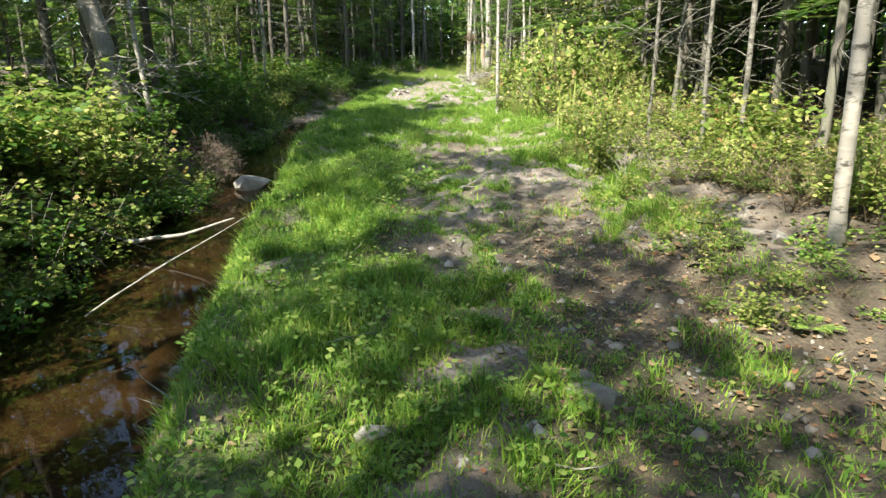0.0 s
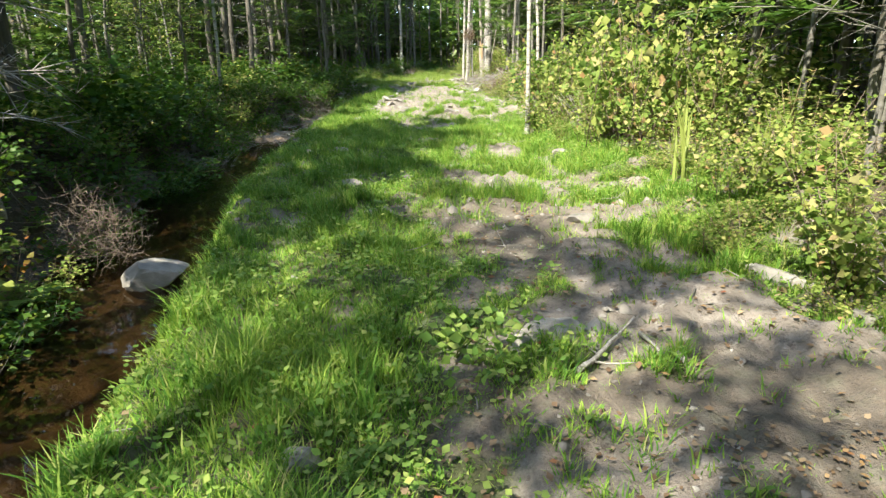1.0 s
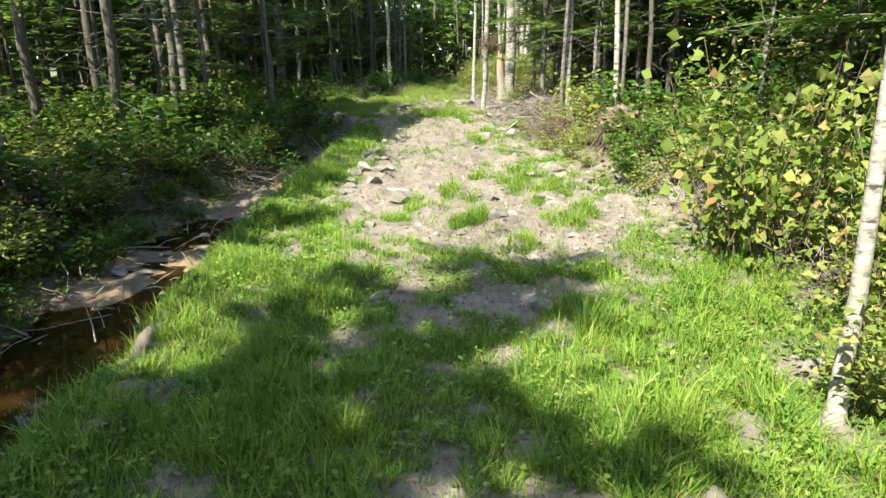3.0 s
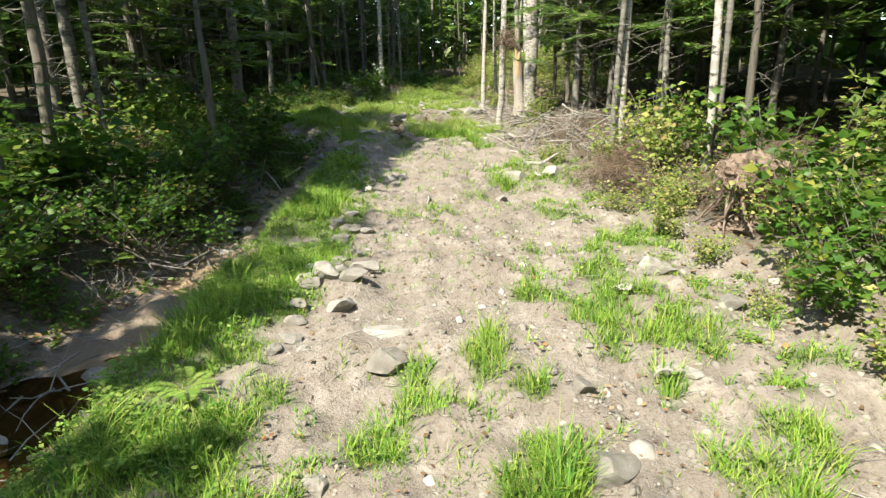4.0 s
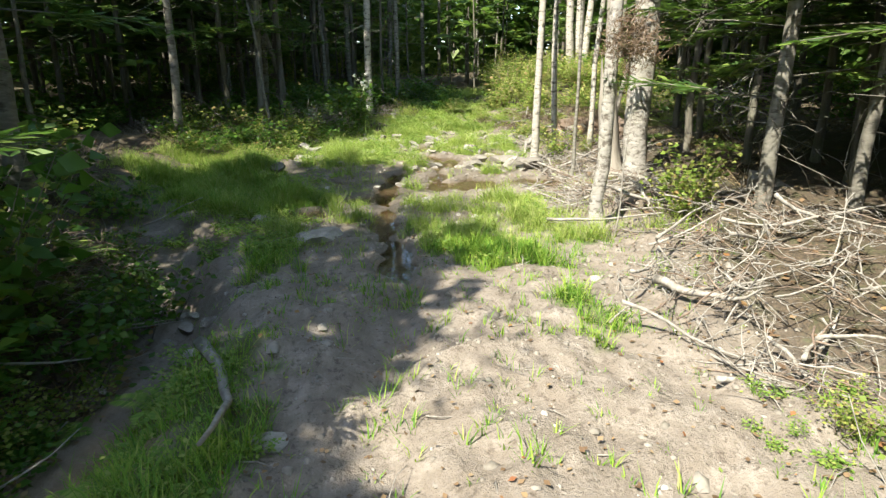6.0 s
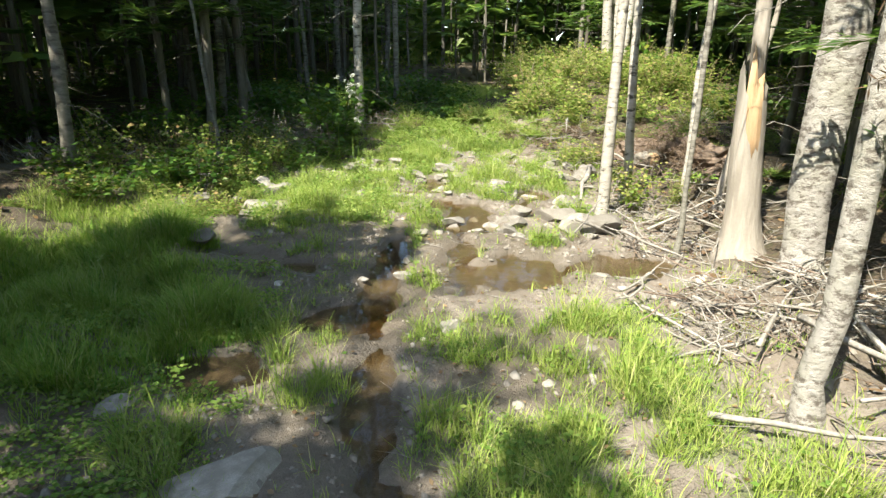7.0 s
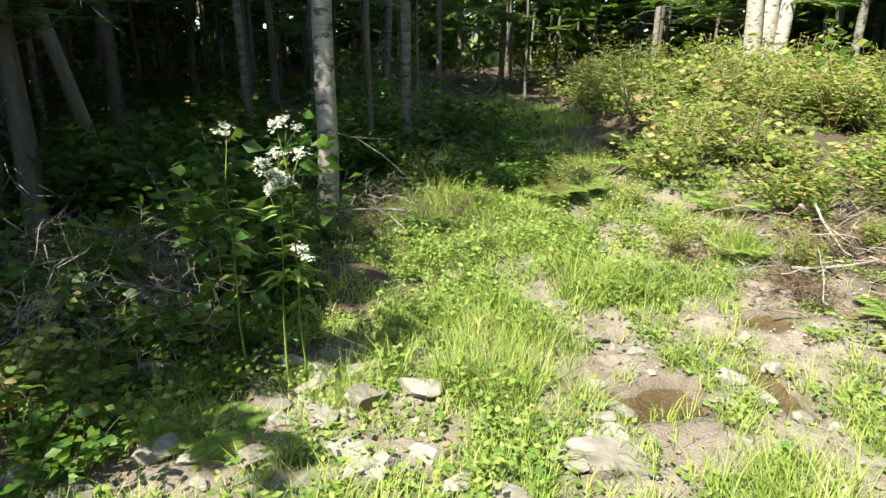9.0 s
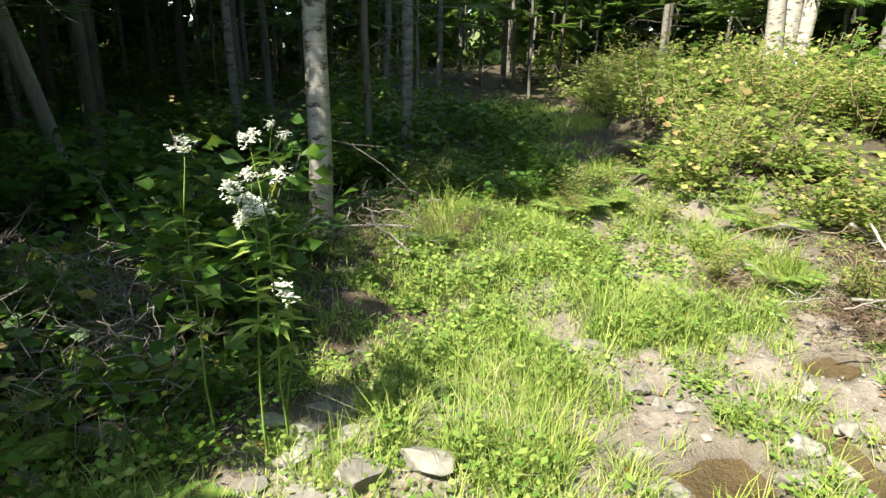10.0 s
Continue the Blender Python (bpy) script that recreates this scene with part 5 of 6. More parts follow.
STONES = [(.89, 5.53, .1), (-.62, 4.0, .16), (-.55, 3.75, .14), (-.5, 3.45, .1), (.56, 1.45, .24), (-.13, 1.33, .12), (1.75, 2.9, .2), (1.82, 2.75, .18), (-.88, 1.85, .16), (-1.0, 2.3, .12), (.63, 6.2, .22), (.95, 8.33, .18),
          (-.64, 6.5, .2), (-.55, 6.4, .15), (-1.6, 7.25, .2), (-.87, 7.25, .22), (-.4, 7.45, .24), (.25, 7.3, .2), (-.05, 9.65, .2), (-1.2, 8.85, .25), (-1.5, 8.85, .26), (-1.75, 8.7, .2), (.84, 9.36, .16), (-.19, 8.65, .16),
          (.09, 8.95, .12), (-.74, 14.2, .25), (.54, 13.95, .16), (.09, 11.62, .2), (-.77, 11.9, .15), (.95, 15.15, .28), (.64, 13.95, .14), (.12, 13.8, .14), (1.2, 14.6, .2), (.87, 14.85, .16), (.62, 14.8, .14), 
          (-2.4, 14.7, .2), (-.94, 13.4, .14), (.08, 13.3, .2), (.95, 15.3, .16), (.26, 15.1, .12), (1.0, 15.1, .22), (1.07, 18.15, .26), (.31, 17.4, .14), (1.25, 18.0, .2), (-.68, 18.35, .16), (-.8, 18.2, .15), (-1.15, 19.3, .18),
          (2.55, 22.2, .4), (.82, 24.7, .2), (-.42, 22.88, .2), (-2.17, 24.15, .26), (-1.86, 22.15, .2), (-.28, 24.75, .18), (.24, 25.8, .18), (-2.03, 25.1, .24), (-2.3, 25.3, .25), (.62, 23.65, .16),
          (-1.72, 22.02, .1), (-.31, 24.85, .22), (-.53, 25.05, .16), (1.2, 26.2, .24), (.26, 25.9, .26), (1.07, 26.45, .24), (-2.35, 25.3, .22), (-1.98, 25.2, .2), (-1.95, 25.85, .18), (.2, 24.6, .2),
          (.05, 24.75, .24), (.2, 24.8, .18), (-.29, 26.05, .16), (1.0, 26.8, .2), (.15, 24.45, .16), (.58, 25.7, .18), 
          (-.55, 26.35, .18), (-.72, 26.6, .12), (-.74, 26.3, .12), (-.76, 25.58, .12), (-.68, 25.56, .12), (.68, 26.65, .1), (-2.1, 26.0, .2), (-1.93, 25.85, .24), (-2.05, 26.7, .16), (-1.3, 25.8, .1), (-.2, 26.82, .1),
          (.57, 27.0, .1), (.06, 27.38, .1), (.13, 27.33, .09), (.55, 27.08, .12), (.63, 27.4, .1), (.69, 27.27, .1), (.0, 27.46, .11), (.24, 27.45, .08), (-.1, 27.75, .18), (-1.3, 26.95, .1), (-.17, 26.97, .1), (-1.95, 27.05, .14),
          (-1.15, 27.05, .1), (-1.08, 27.0, .1), (.35, 28.5, .14), (-.95, 24.7, .08), (-1.1, 24.9, .09), (-.95, 23.6, .07), (-.9, 23.8, .07)]
for x, y, s in STONES:
    rock(x, y, s * (.6 if y < 13 else .75), g.uniform(1, 1.5), .38, category="stone", group="stones along the trail")
for i in range(70):
    x, y = g.uniform(-1.6, 1.2), g.uniform(24.3, 27.4)
    rock(x, y, g.uniform(.05, .12), g.uniform(1, 1.4), .33, category="stone", group="stones along the trail")
for i in range(34):
    x, y = g.uniform(-2.4, -.9), g.uniform(26.6, 27.5)
    rock(x, y, g.uniform(.05, .13), g.uniform(1, 1.4), .3, category="stone", group="stones along the trail")
for i in range(66):
    y = g.uniform(12, 21.2)
    x = float(table(y, BANK)) - g.uniform(.1, 1.0)
    rock(x, y, g.uniform(.04, .13), g.uniform(1, 1.4), .3, category="stone", group="stones in the ditch", label="wet dark stone in the ditch bed")

for i in range(34):
    y = g.uniform(14.2, 17.6)
    rock(float(table(y, BANK)) + g.uniform(.25, .6) + .3 * float(1 - ss(15.8, 17, y)), y, g.uniform(.05, .15), g.uniform(1, 1.4), .25, None, "grey stone bedded in the crumbling shoulder", "stone", "stones along the trail")

# ---- logs, sticks and brush ----
def stick_mesh(seed, forks, wob, material):
    """A bent, tapering stick one metre long along x, with side twigs."""
    g = np.random.default_rng(seed)
    t, pts = twig((-.5, 0, 0), (1, 0, 0), 1.0, .016, g, 8, 5, wob)
    out = [t]
    for i in range(forks):
        b = pts[g.integers(2, 7)]
        out.append(twig(b, (1, g.choice([-1, 1]) * g.uniform(.5, 1.2), g.uniform(-.2, .5)), g.uniform(.12, .4), .007, g, 3, 4, .15)[0])
    return mesh_tris("stick", *joined(out), material)


STICK = [stick_mesh(300 + i, i % 3, .05 + .03 * (i % 3), M_SILVER) for i in range(6)] + [stick_mesh(310 + i, 4, .28, M_BROWNWOOD) for i in range(3)] + [stick_mesh(320 + i, 5, .3, M_SILVER) for i in range(5)]
stick_no = 0


def stick(a, b, r, za=.02, zb=.02, label="weathered grey branch lying on the ground", category="branch"):
    """A branch lying from place a to place b."""
    global stick_no
    stick_no += 1
    A = Vector((*a, gz(*a) + za))
    B = Vector((*b, gz(*b) + zb))
    d = B - A
    q = d.to_track_quat('X', 'Z').to_matrix().to_4x4()
    k = r / .016
    ob = new(category.replace(" ", "_"), STICK[stick_no % 6])
    ob.matrix_basis = Matrix.Translation((A + B) / 2) @ q @ Matrix.Diagonal((d.length, k, k, 1))
    return tagged(ob, label, category)


stick((-1.95, 2.95), (-1.15, 3.6), .006, .12, .22, "thin bare branch fallen across the brook")
stick((-2.8, 3.7), (-2.1, 4.2), .007, .25, .1)
stick((-2.3, 4.1), (-1.35, 4.1), .02, .12, .1, "grey log jammed across the brook", "log")
stick((-.93, 1.45), (-.8, 1.75), .02)
stick((.2, 4.45), (.42, 4.66), .012)
stick((.5, 4.72), (.6, 4.45), .010)
stick((.55, 4.5), (.72, 4.5), .012)
stick((-.9, 5.25), (-.6, 5.42), .02)
stick((-1.62, 19.95), (-.98, 19.2), .035, .06, .06, "straight grey log lying on the ditch's bank", "log")
stick((-1.75, 18.85), (-1.28, 18.45), .028, .03, .05, "short grey log in the ditch", "log")
stick((-2.7, 20.0), (-2.2, 19.4), .028, .05, .15)
stick((-2.4, 19.0), (-1.95, 18.5), .016, .15, .05)
stick((-2.8, 19.5), (-2.3, 19.1), .02, .1, .1)
stick((-1.85, 18.75), (-1.45, 18.72), .014)
stick((.78, 18.72), (1.2, 18.65), .035, .04, .08, "barkless pale log end at the trail's edge", "log")
stick((.86, 18.4), (.9, 18.0), .025)
stick((.86, 20.5), (1.25, 20.05), .03, .08, .05)
stick((.18, 22.3), (.22, 22.85), .012, .01, .02)
stick((.40, 25.6), (.40, 25.0), .022, .05, .05, "thin pale stick standing across the wet stones")
stick((1.2, 25.9), (.98, 25.2), .03, .18, .06, "crooked barkless branch among the litter")
stick((.55, 22.0), (1.4, 21.6), .016, .05, .08)
stick((1.3, 22.6), (1.62, 21.7), .022, .12, .05)
stick((.95, 23.55), (.55, 23.1), .014, .05, .02)
stick((-.42, 17.3), (-.38, 16.95), .014)
stick((.2, 21.2), (.2, 20.8), .008)


def brush_pile(x, y, a, b, h, n, label, lo, hi, turn=0):
    """A heap of cut branches, each a part of its own."""
    g = np.random.default_rng(int(abs(x) * 100 + y * 10))
    t = thing("brush_pile", label, "brush pile", pose(x, y, gz(x, y)))
    z_base = gz(x, y)
    for i in range(n):
        q, w = math.sqrt(g.random()), g.uniform(0, 6.28)
        px, py = q * a * math.cos(w), q * b * math.sin(w)
        z = gz(x + px, y + py) - z_base + .02 + h * (1 - q * q) * g.random()
        L = g.uniform(lo, hi)
        k = g.uniform(.12, .42) if g.random() < .92 else g.uniform(.6, 1.0)
        L = L * (1.15 if k > .6 else .75)
        part("branch", STICK[g.integers(0, 6) if k > .6 else g.integers(6, 14)], t, "",
             pose(px, py, z, g.uniform(0, 360), g.uniform(-22, 22), turn + g.normal() * 55) @ Matrix.Diagonal((L, k, k, 1)))
    return t


brush_pile(1.7, 20.3, 1.0, 1.05, .26, 290, "wide heap of cut grey branches and twigs", .3, .85, -25)
brush_pile(1.35, 22.85, .7, .5, .1, 130, "scattered grey branch litter among the birches", .4, 1.0, -15)
brush_pile(1.5, 24.3, .65, .55, .14, 120, "loose pile of pale cut branches by the boulder", .4, 1.0, -40)
brush_pile(1.7, 21.5, .7, .5, .15, 60, "twigs and dry branches spread under the trees", .4, 1.0, 10)
brush_pile(-3.0, 20.7, .7, .6, .35, 60, "dark heap of dead branches above the ditch", .4, .9, 20)
brush_pile(-2.5, 28.2, .9, .6, .3, 34, "grey tangle of dead branches in the shade", .4, .9, 20)
brush_pile(-1.0, 29.2, .5, .5, .25, 36, "dry brown branches behind the birch", .3, .7, 60)
brush_pile(-3.3, 26.3, .8, .4, .2, 46, "dead branches along the shaded edge", .3, .8, 0)
brush_pile(1.6, 28.2, .8, .6, .12, 60, "dry twigs on the weedy slope", .3, .8, 10)
brush_pile(1.9, 26.0, .6, .8, .15, 60, "cut branches and bark under the birches", .3, .9, 30)


def twig_ball(name, x, y, z, r, n, material, label, category, squash=1.0, leaf=None):
    g = np.random.default_rng(int(y * 100))
    out, A, D = [], [], []
    for i in range(n):
        d = unit(g.normal(size=3))
        o = d * r * g.uniform(.2, 1.0)
        t, pts = twig(o, unit(g.normal(size=3) * [1, 1, .6] - d * .4), r * g.uniform(.5, 1.1), .0026, g, 4, 3, .4)
        out.append(t)
        A.append(pts[1:])
        D.append(g.normal(size=(4, 3)))
    t = thing(name, label, category, pose(x, y, z) @ Matrix.Diagonal((1, 1, squash, 1)))
    for i in range(5):
        part("dead_branch", mesh_tris("twigs", *joined(out[i::5]), material), t, kind="stuff")
    if leaf:
        A, D = np.repeat(np.concatenate(A), 4, 0), g.normal(size=(n * 16, 3))
        part("needles", mesh_tris("needles", *flakes(A, D, g.normal(size=A.shape), .05, .006), leaf), t, kind="stuff")
    return t


# the dry brown top caught beside the leaning birch
twig_ball("dead_treetop", 1.02, 21.62, 3.3, .22, 120, M_BROWNWOOD, "dead brown conifer top caught beside a leaning birch", "dead treetop", 1.1, M_NEEDLE_D)
stick((1.0, 21.62), (1.02, 21.63), .008, 0, 1.2, "thin dead brown stem of the caught treetop")
# heaps of torn roots
twig_ball("root_clump", -2.58, 6.75, gz(-2.58, 6.75) + .34, .33, 300, M_BROWNWOOD, "bundle of red-brown roots hanging over the brook", "root clump", 1.1)
twig_ball("root_clump", 1.5, 17.1, gz(1.5, 17.1) + .15, .4, 200, M_BROWNWOOD, "heap of dry reddish conifer brush", "root clump", .5, M_NEEDLE_D)
twig_ball("root_clump", 1.75, 17.85, gz(1.75, 17.85) + .15, .4, 200, M_BROWNWOOD, "heap of dry reddish conifer brush", "root clump", .5, M_NEEDLE_D)
twig_ball("root_clump", 1.35, 17.5, gz(1.35, 17.5) + .1, .36, 160, M_BROWNWOOD, "low tangle of dry reddish brush", "root clump", .4, M_NEEDLE_D)
twig_ball("root_clump", -2.75, 20.9, gz(-2.75, 20.9) + .2, .36, 150, M_BROWNWOOD, "upturned dark roots above the ditch", "root clump", .9)
twig_ball("root_clump", 1.95, 27.0, gz(1.95, 27) + .1, .4, 150, M_BROWNWOOD, "heap of dry red-brown conifer brush", "root clump", .5, M_NEEDLE_D)
twig_ball("root_clump", 2.1, 26.0, gz(2.1, 26) + .15, .4, 120, M_BROWNWOOD, "heap of dry red-brown conifer brush", "root clump", .6, M_NEEDLE_D)
twig_ball("root_clump", -.55, 29.0, gz(-.55, 29) + .05, .3, 80, M_BROWNWOOD, "low dry brown brush at the shaded edge", "root clump", .5, M_NEEDLE_D)


twig_ball("dead_shrub", -2.2, 27.2, gz(-2.2, 27.2) + .2, .4, 170, M_TWIG, "grey tangle of dead twigs at the shaded edge", "dead shrub", .8)
twig_ball("dead_shrub", -1.75, 27.45, gz(-1.75, 27.45) + .18, .36, 150, M_TWIG, "grey tangle of dead twigs at the shaded edge", "dead shrub", .8)
twig_ball("dead_shrub", -2.0, 27.75, gz(-2.0, 27.75) + .22, .42, 170, M_TWIG, "grey tangle of dead twigs at the shaded edge", "dead shrub", .8)
twig_ball("dead_shrub", -1.62, 28.0, gz(-1.62, 28.0) + .15, .34, 110, M_TWIG, "grey tangle of dead twigs at the shaded edge", "dead shrub", .7)
twig_ball("dead_shrub", -2.6, 27.9, gz(-2.6, 27.9) + .2, .4, 120, M_TWIG, "grey tangle of dead twigs at the shaded edge", "dead shrub", .7)
twig_ball("dead_shrub", -1.0, 28.75, gz(-1.0, 28.75) + .12, .32, 90, M_BROWNWOOD, "brown tangle of dead twigs behind the birch", "dead shrub", .7)


def lump(seed, a, b, h, rough, material, name):
    """An uneven heap on the ground, wider than high."""
    bm = bmesh.new()
    bmesh.ops.create_icosphere(bm, subdivisions=4, radius=1)
    off = Vector((seed * 3.1, seed * 1.7, 0))
    for v in bm.verts:
        k = 1 + rough * (noise.noise(v.co * 1.6 + off) + .6 * noise.noise(v.co * 4 + off) + .4 * noise.noise(v.co * 10 + off))
        v.co = Vector((v.co.x * a * k, v.co.y * b * k, v.co.z * h * k))
    me = bpy.data.meshes.new(name)
    bm.to_mesh(me)
    bm.free()
    me.materials.append(material)
    return me


def soil_mound(x, y, a, b, h, label):
    ob = new("soil_mound", lump(int(y * 7), a, b, h, .5, M_REDSOIL, "soil_mound"))
    ob.matrix_basis = pose(x, y, gz(x, y))
    return tagged(ob, label, "soil mound")


def upturned_stump(x, y):
    """A rotten stump on its side: a crumbling crown of wood on splayed roots."""
    g = np.random.default_rng(91)
    t = thing("tree_stump", "upturned rotten stump of crumbling red-brown wood", "tree stump", pose(x, y, gz(x, y)))
    part("body", lump(5, .2, .17, .15, .4, M_REDSOIL, "body"), t, "crumbling red-brown rotten wood", pose(.02, 0, .42))
    part("foot", lump(9, .22, .17, .1, .4, M_REDSOIL, "foot"), t, "", pose(.05, 0, .03))
    for i in range(11):
        a = i * .6 + g.normal() * .2
        o = np.array([.13 * math.cos(a), .1 * math.sin(a), .38])
        q, _ = twig(o, (math.cos(a) * .3, math.sin(a) * .3, -1), .42, .019, g, 6, 6, .22)
        part("root", mesh_tris("root", *q, M_BROWNWOOD), t)
    for i in range(5):
        a = g.uniform(0, 6.28)
        q, _ = twig((.1 * math.cos(a), .1 * math.sin(a), .42), (math.cos(a), math.sin(a), g.uniform(-.6, .3)), .26, .010, g, 5, 5, .3)
        part("root", mesh_tris("root", *q, M_SILVER if i == 0 else M_BROWNWOOD), t)
    return t


def sawn_log(x, y, r, length, turn):
    t = thing("sawn_log", "short sawn log end with an orange-tan cut face", "log", pose(x, y, gz(x, y) + r * .8, 0, 0, turn))
    s = np.linspace(0, length, 5)
    part("bark", mesh_tris("bark", *tube(np.stack([0 * s, s, .02 * s], -1), [r, r * 1.02, r, r * .98, r * .97], 18), M_BARK), t)
    part("cut_face", mesh_tris("cut_face", *tube([[0, -.006, 0], [0, .002, 0]], [r * .93, r * .93], 18), M_FRESHWOOD), t, "fresh orange-tan sawn wood")
    return t


soil_mound(2.15, 26.75, .5, .4, .2, "heap of red-brown soil and rotten bark")
soil_mound(2.5, 26.3, .45, .4, .24, "heap of red-brown soil and rotten bark")
upturned_stump(1.84, 15.68)
twig_ball("root_clump", 1.86, 15.7, gz(1.86, 15.7) + .38, .3, 240, M_BROWNWOOD, "torn hanging roots of a rotten stump", "root clump", .75, M_NEEDLE_D)
sawn_log(1.98, 26.2, .085, .5, -25)

for x, y, r_, n_ in ((1.2, 27.9, .3, 130), (1.55, 28.35, .34, 150), (1.75, 27.5, .3, 120), (.75, 28.3, .2, 60)):
    twig_ball("brush_heap", x, y, gz(x, y) + .03, r_, n_, M_BROWNWOOD, "low heap of dry red-brown twigs and needles", "brush heap", .35, M_NEEDLE_D)

# the snapped snag
def snag(x, y):
    t = thing("snag", "snapped pale barkless tree stub with a splintered top", "tree stub", pose(x, y, gz(x, y)))
    g = np.random.default_rng(77)
    line = lambda z: np.stack([-.085 * z, .01 * z, z], -1)
    z = np.array([-.1, 0, .06, .15, .3, .5, .75, .9, 1.0])
    V, T = tube(line(z), [.22, .18, .152, .13, .114, .106, .102, .095, .088], 14)
    V[14:] += g.normal(size=V[14:].shape) * [.004, .004, 0]
    V[-14:, 2] += np.array([.02, .1, .22, .3, .26, .1, .04, .0, .05, .02, .12, .16, .06, .0])
    part("stub", mesh_tris("stub", V, T[:-12], M_PALEWOOD), t, "pale barkless lower trunk")
    z2 = np.array([.6, .8, 1.0, 1.12])
    V, T = tube(line(z2) + [-.005, -.045, 0], [.05, .062, .058, .04], 9)
    V[-9:, 2] += np.array([.02, .2, .28, .24, .05, .0, .06, .1, .0])
    V[-9:, :2] += g.normal(size=(9, 2)) * .012
    part("heartwood", mesh_tris("heartwood", V, T, M_FRESHWOOD), t, "fresh tan splintered heartwood")
    z3 = np.linspace(1.0, 4.2, 8)
    p = line(z3)
    p[:, 0] += .02 + .035 * (z3 - 1.0)
    part("broken_stem", mesh_tris("broken_stem", *tube(p, np.linspace(.052, .03, 8), 9), M_PALEWOOD), t, "thin pale dead stem rising from the break")


snag(1.66, 23.8)
tree(1.9, 24.62, .03, 3.2, "birch", "bare pale stem leaning beside the snapped stub", "dead sapling", (.16, .02), .01, M_PALEWOOD, False, None, False)
# dark torn soil and stones of an upturned root plate behind the birches
for x, y, s in ((1.95, 26.3, .3), (2.2, 26.15, .26), (2.5, 26.3, .34)):
    rock(x, y, s, 1.2, .2, None, "dark rock in an upturned root plate", "rock")
twig_ball("root_plate", 2.2, 26.35, gz(2.2, 26.35) + .2, .42, 220, M_BROWNWOOD, "red-brown upturned root plate with torn roots", "root plate", .7, M_NEEDLE_D)

# ---- grass, clover and fallen leaves ----
def scatter(n, x0, x1, y0, y1, seed, power=1.0):
    """Random places, thick where the grass is thick."""
    g = np.random.default_rng(seed)
    x, y = g.uniform(x0, x1, n), g.uniform(y0, y1, n)
    keep = g.random(n) < grass_cover(x, y) ** power
    return x[keep], y[keep], g


def grass_patch(n, x0, x1, y0, y1, seed, tall, label, material=M_GRASS, thick=1.0):
    cx, cy, g = scatter(n // 9, x0, x1, y0, y1, seed)
    count = 9
    a = g.uniform(0, 6.28, (len(cx), count))
    rad = .035 * g.random((len(cx), count)) * g.uniform(.5, 1.6, (len(cx), 1))
    x, y = (cx[:, None] + rad * np.cos(a)).ravel(), (cy[:, None] + rad * np.sin(a)).ravel()
    a = (a + g.normal(size=a.shape) * .7).ravel()
    m = len(x)
    cover = grass_cover(x, y)
    size = np.repeat(g.uniform(.5, 1.3, len(cx)) * (1 + .55 * ss(.2, .7, vnoise(cx, cy, .3, 36)) - .35 * ss(.1, .6, vnoise(cx, cy, .45, 37))), count)
    h = tall * size * (.4 + .55 * g.random(m) ** 1.3) * (.5 + .5 * cover) * (1 + .5 * vnoise(x, y, .4, 30))
    h = np.clip(h, .02, .36)
    d = np.stack([np.cos(a), np.sin(a), 0 * a], -1)
    bend = h * g.uniform(.3, 1.3, m)
    w = g.uniform(.0016, .0036, m) * thick
    P = np.stack([x, y, ground_z(x, y) - .01], -1)
    sd = np.stack([-d[:, 1], d[:, 0], 0 * a], -1) * w[:, None]
    mid = P + d * (bend * .3)[:, None] + np.array([0, 0, 1.]) * (h * .62)[:, None]
    tip = P + d * bend[:, None] + np.array([0, 0, 1.]) * h[:, None]
    k = g.random(m) < .36
    V = np.stack([P - sd, P + sd, mid - sd * .85, mid + sd * .85, tip], 1)[k]
    T = np.arange(len(V))[:, None, None] * 5 + np.array([[0, 1, 3], [0, 3, 2], [2, 3, 4]])[None]
    S = np.stack([P - sd * 1.25, P + sd * 1.25, P + (tip - P) * [.75, .75, .85]], 1)[~k]
    Q = np.arange(len(S))[:, None, None] * 3 + np.array([[0, 1, 2]])[None]
    tagged(new("grass", mesh_tris("grass", *joined([(V, T), (S, Q)]), material)), label, "grass", kind="stuff")


grass_patch(400000, -2.3, 1.7, .6, 6.5, 1, .10, "lush green grass on the trail bank", M_TURF)
grass_patch(390000, -2.3, 1.7, 6.5, 13.8, 2, .125, "lush green grass along the trail", M_TURF)
grass_patch(250000, -2.5, 1.8, 13.8, 21.5, 3, .16, "sparse grass tufts on bare soil", M_TURF)
grass_patch(400000, -3.9, 1.6, 21.5, 29.5, 4, .19, "bright grass between stones and pools", thick=.75)
grass_patch(60000, -3.4, -1.4, 22.2, 24.3, 6, .16, "tall lush grass on the wet bank", M_TURF)
grass_patch(90000, -1.5, 2.5, 29.5, 36.5, 5, .17, "grass on the shaded trail beyond")

# small round clover leaves in the turf
x, y, gg = scatter(130000, -2.0, 1.6, -.3, 29.5, 17, 2.2)
m = len(x)
a = gg.uniform(0, 6.28, m)
P = np.stack([x, y, ground_z(x, y) + .006 + gg.random(m) * .09 * grass_cover(x, y)], -1)
D = np.stack([np.cos(a), np.sin(a), gg.uniform(-.2, .5, m)], -1)
ln = gg.uniform(.01, .034, m)
tagged(new("clover", mesh_tris("clover", *flakes(P, D, np.tile([0, 0, 1.], (m, 1)) + gg.normal(size=(m, 3)) * .3, ln, ln * .75), M_WEED)), "small clover and weed leaves in the turf", "clover", kind="stuff")

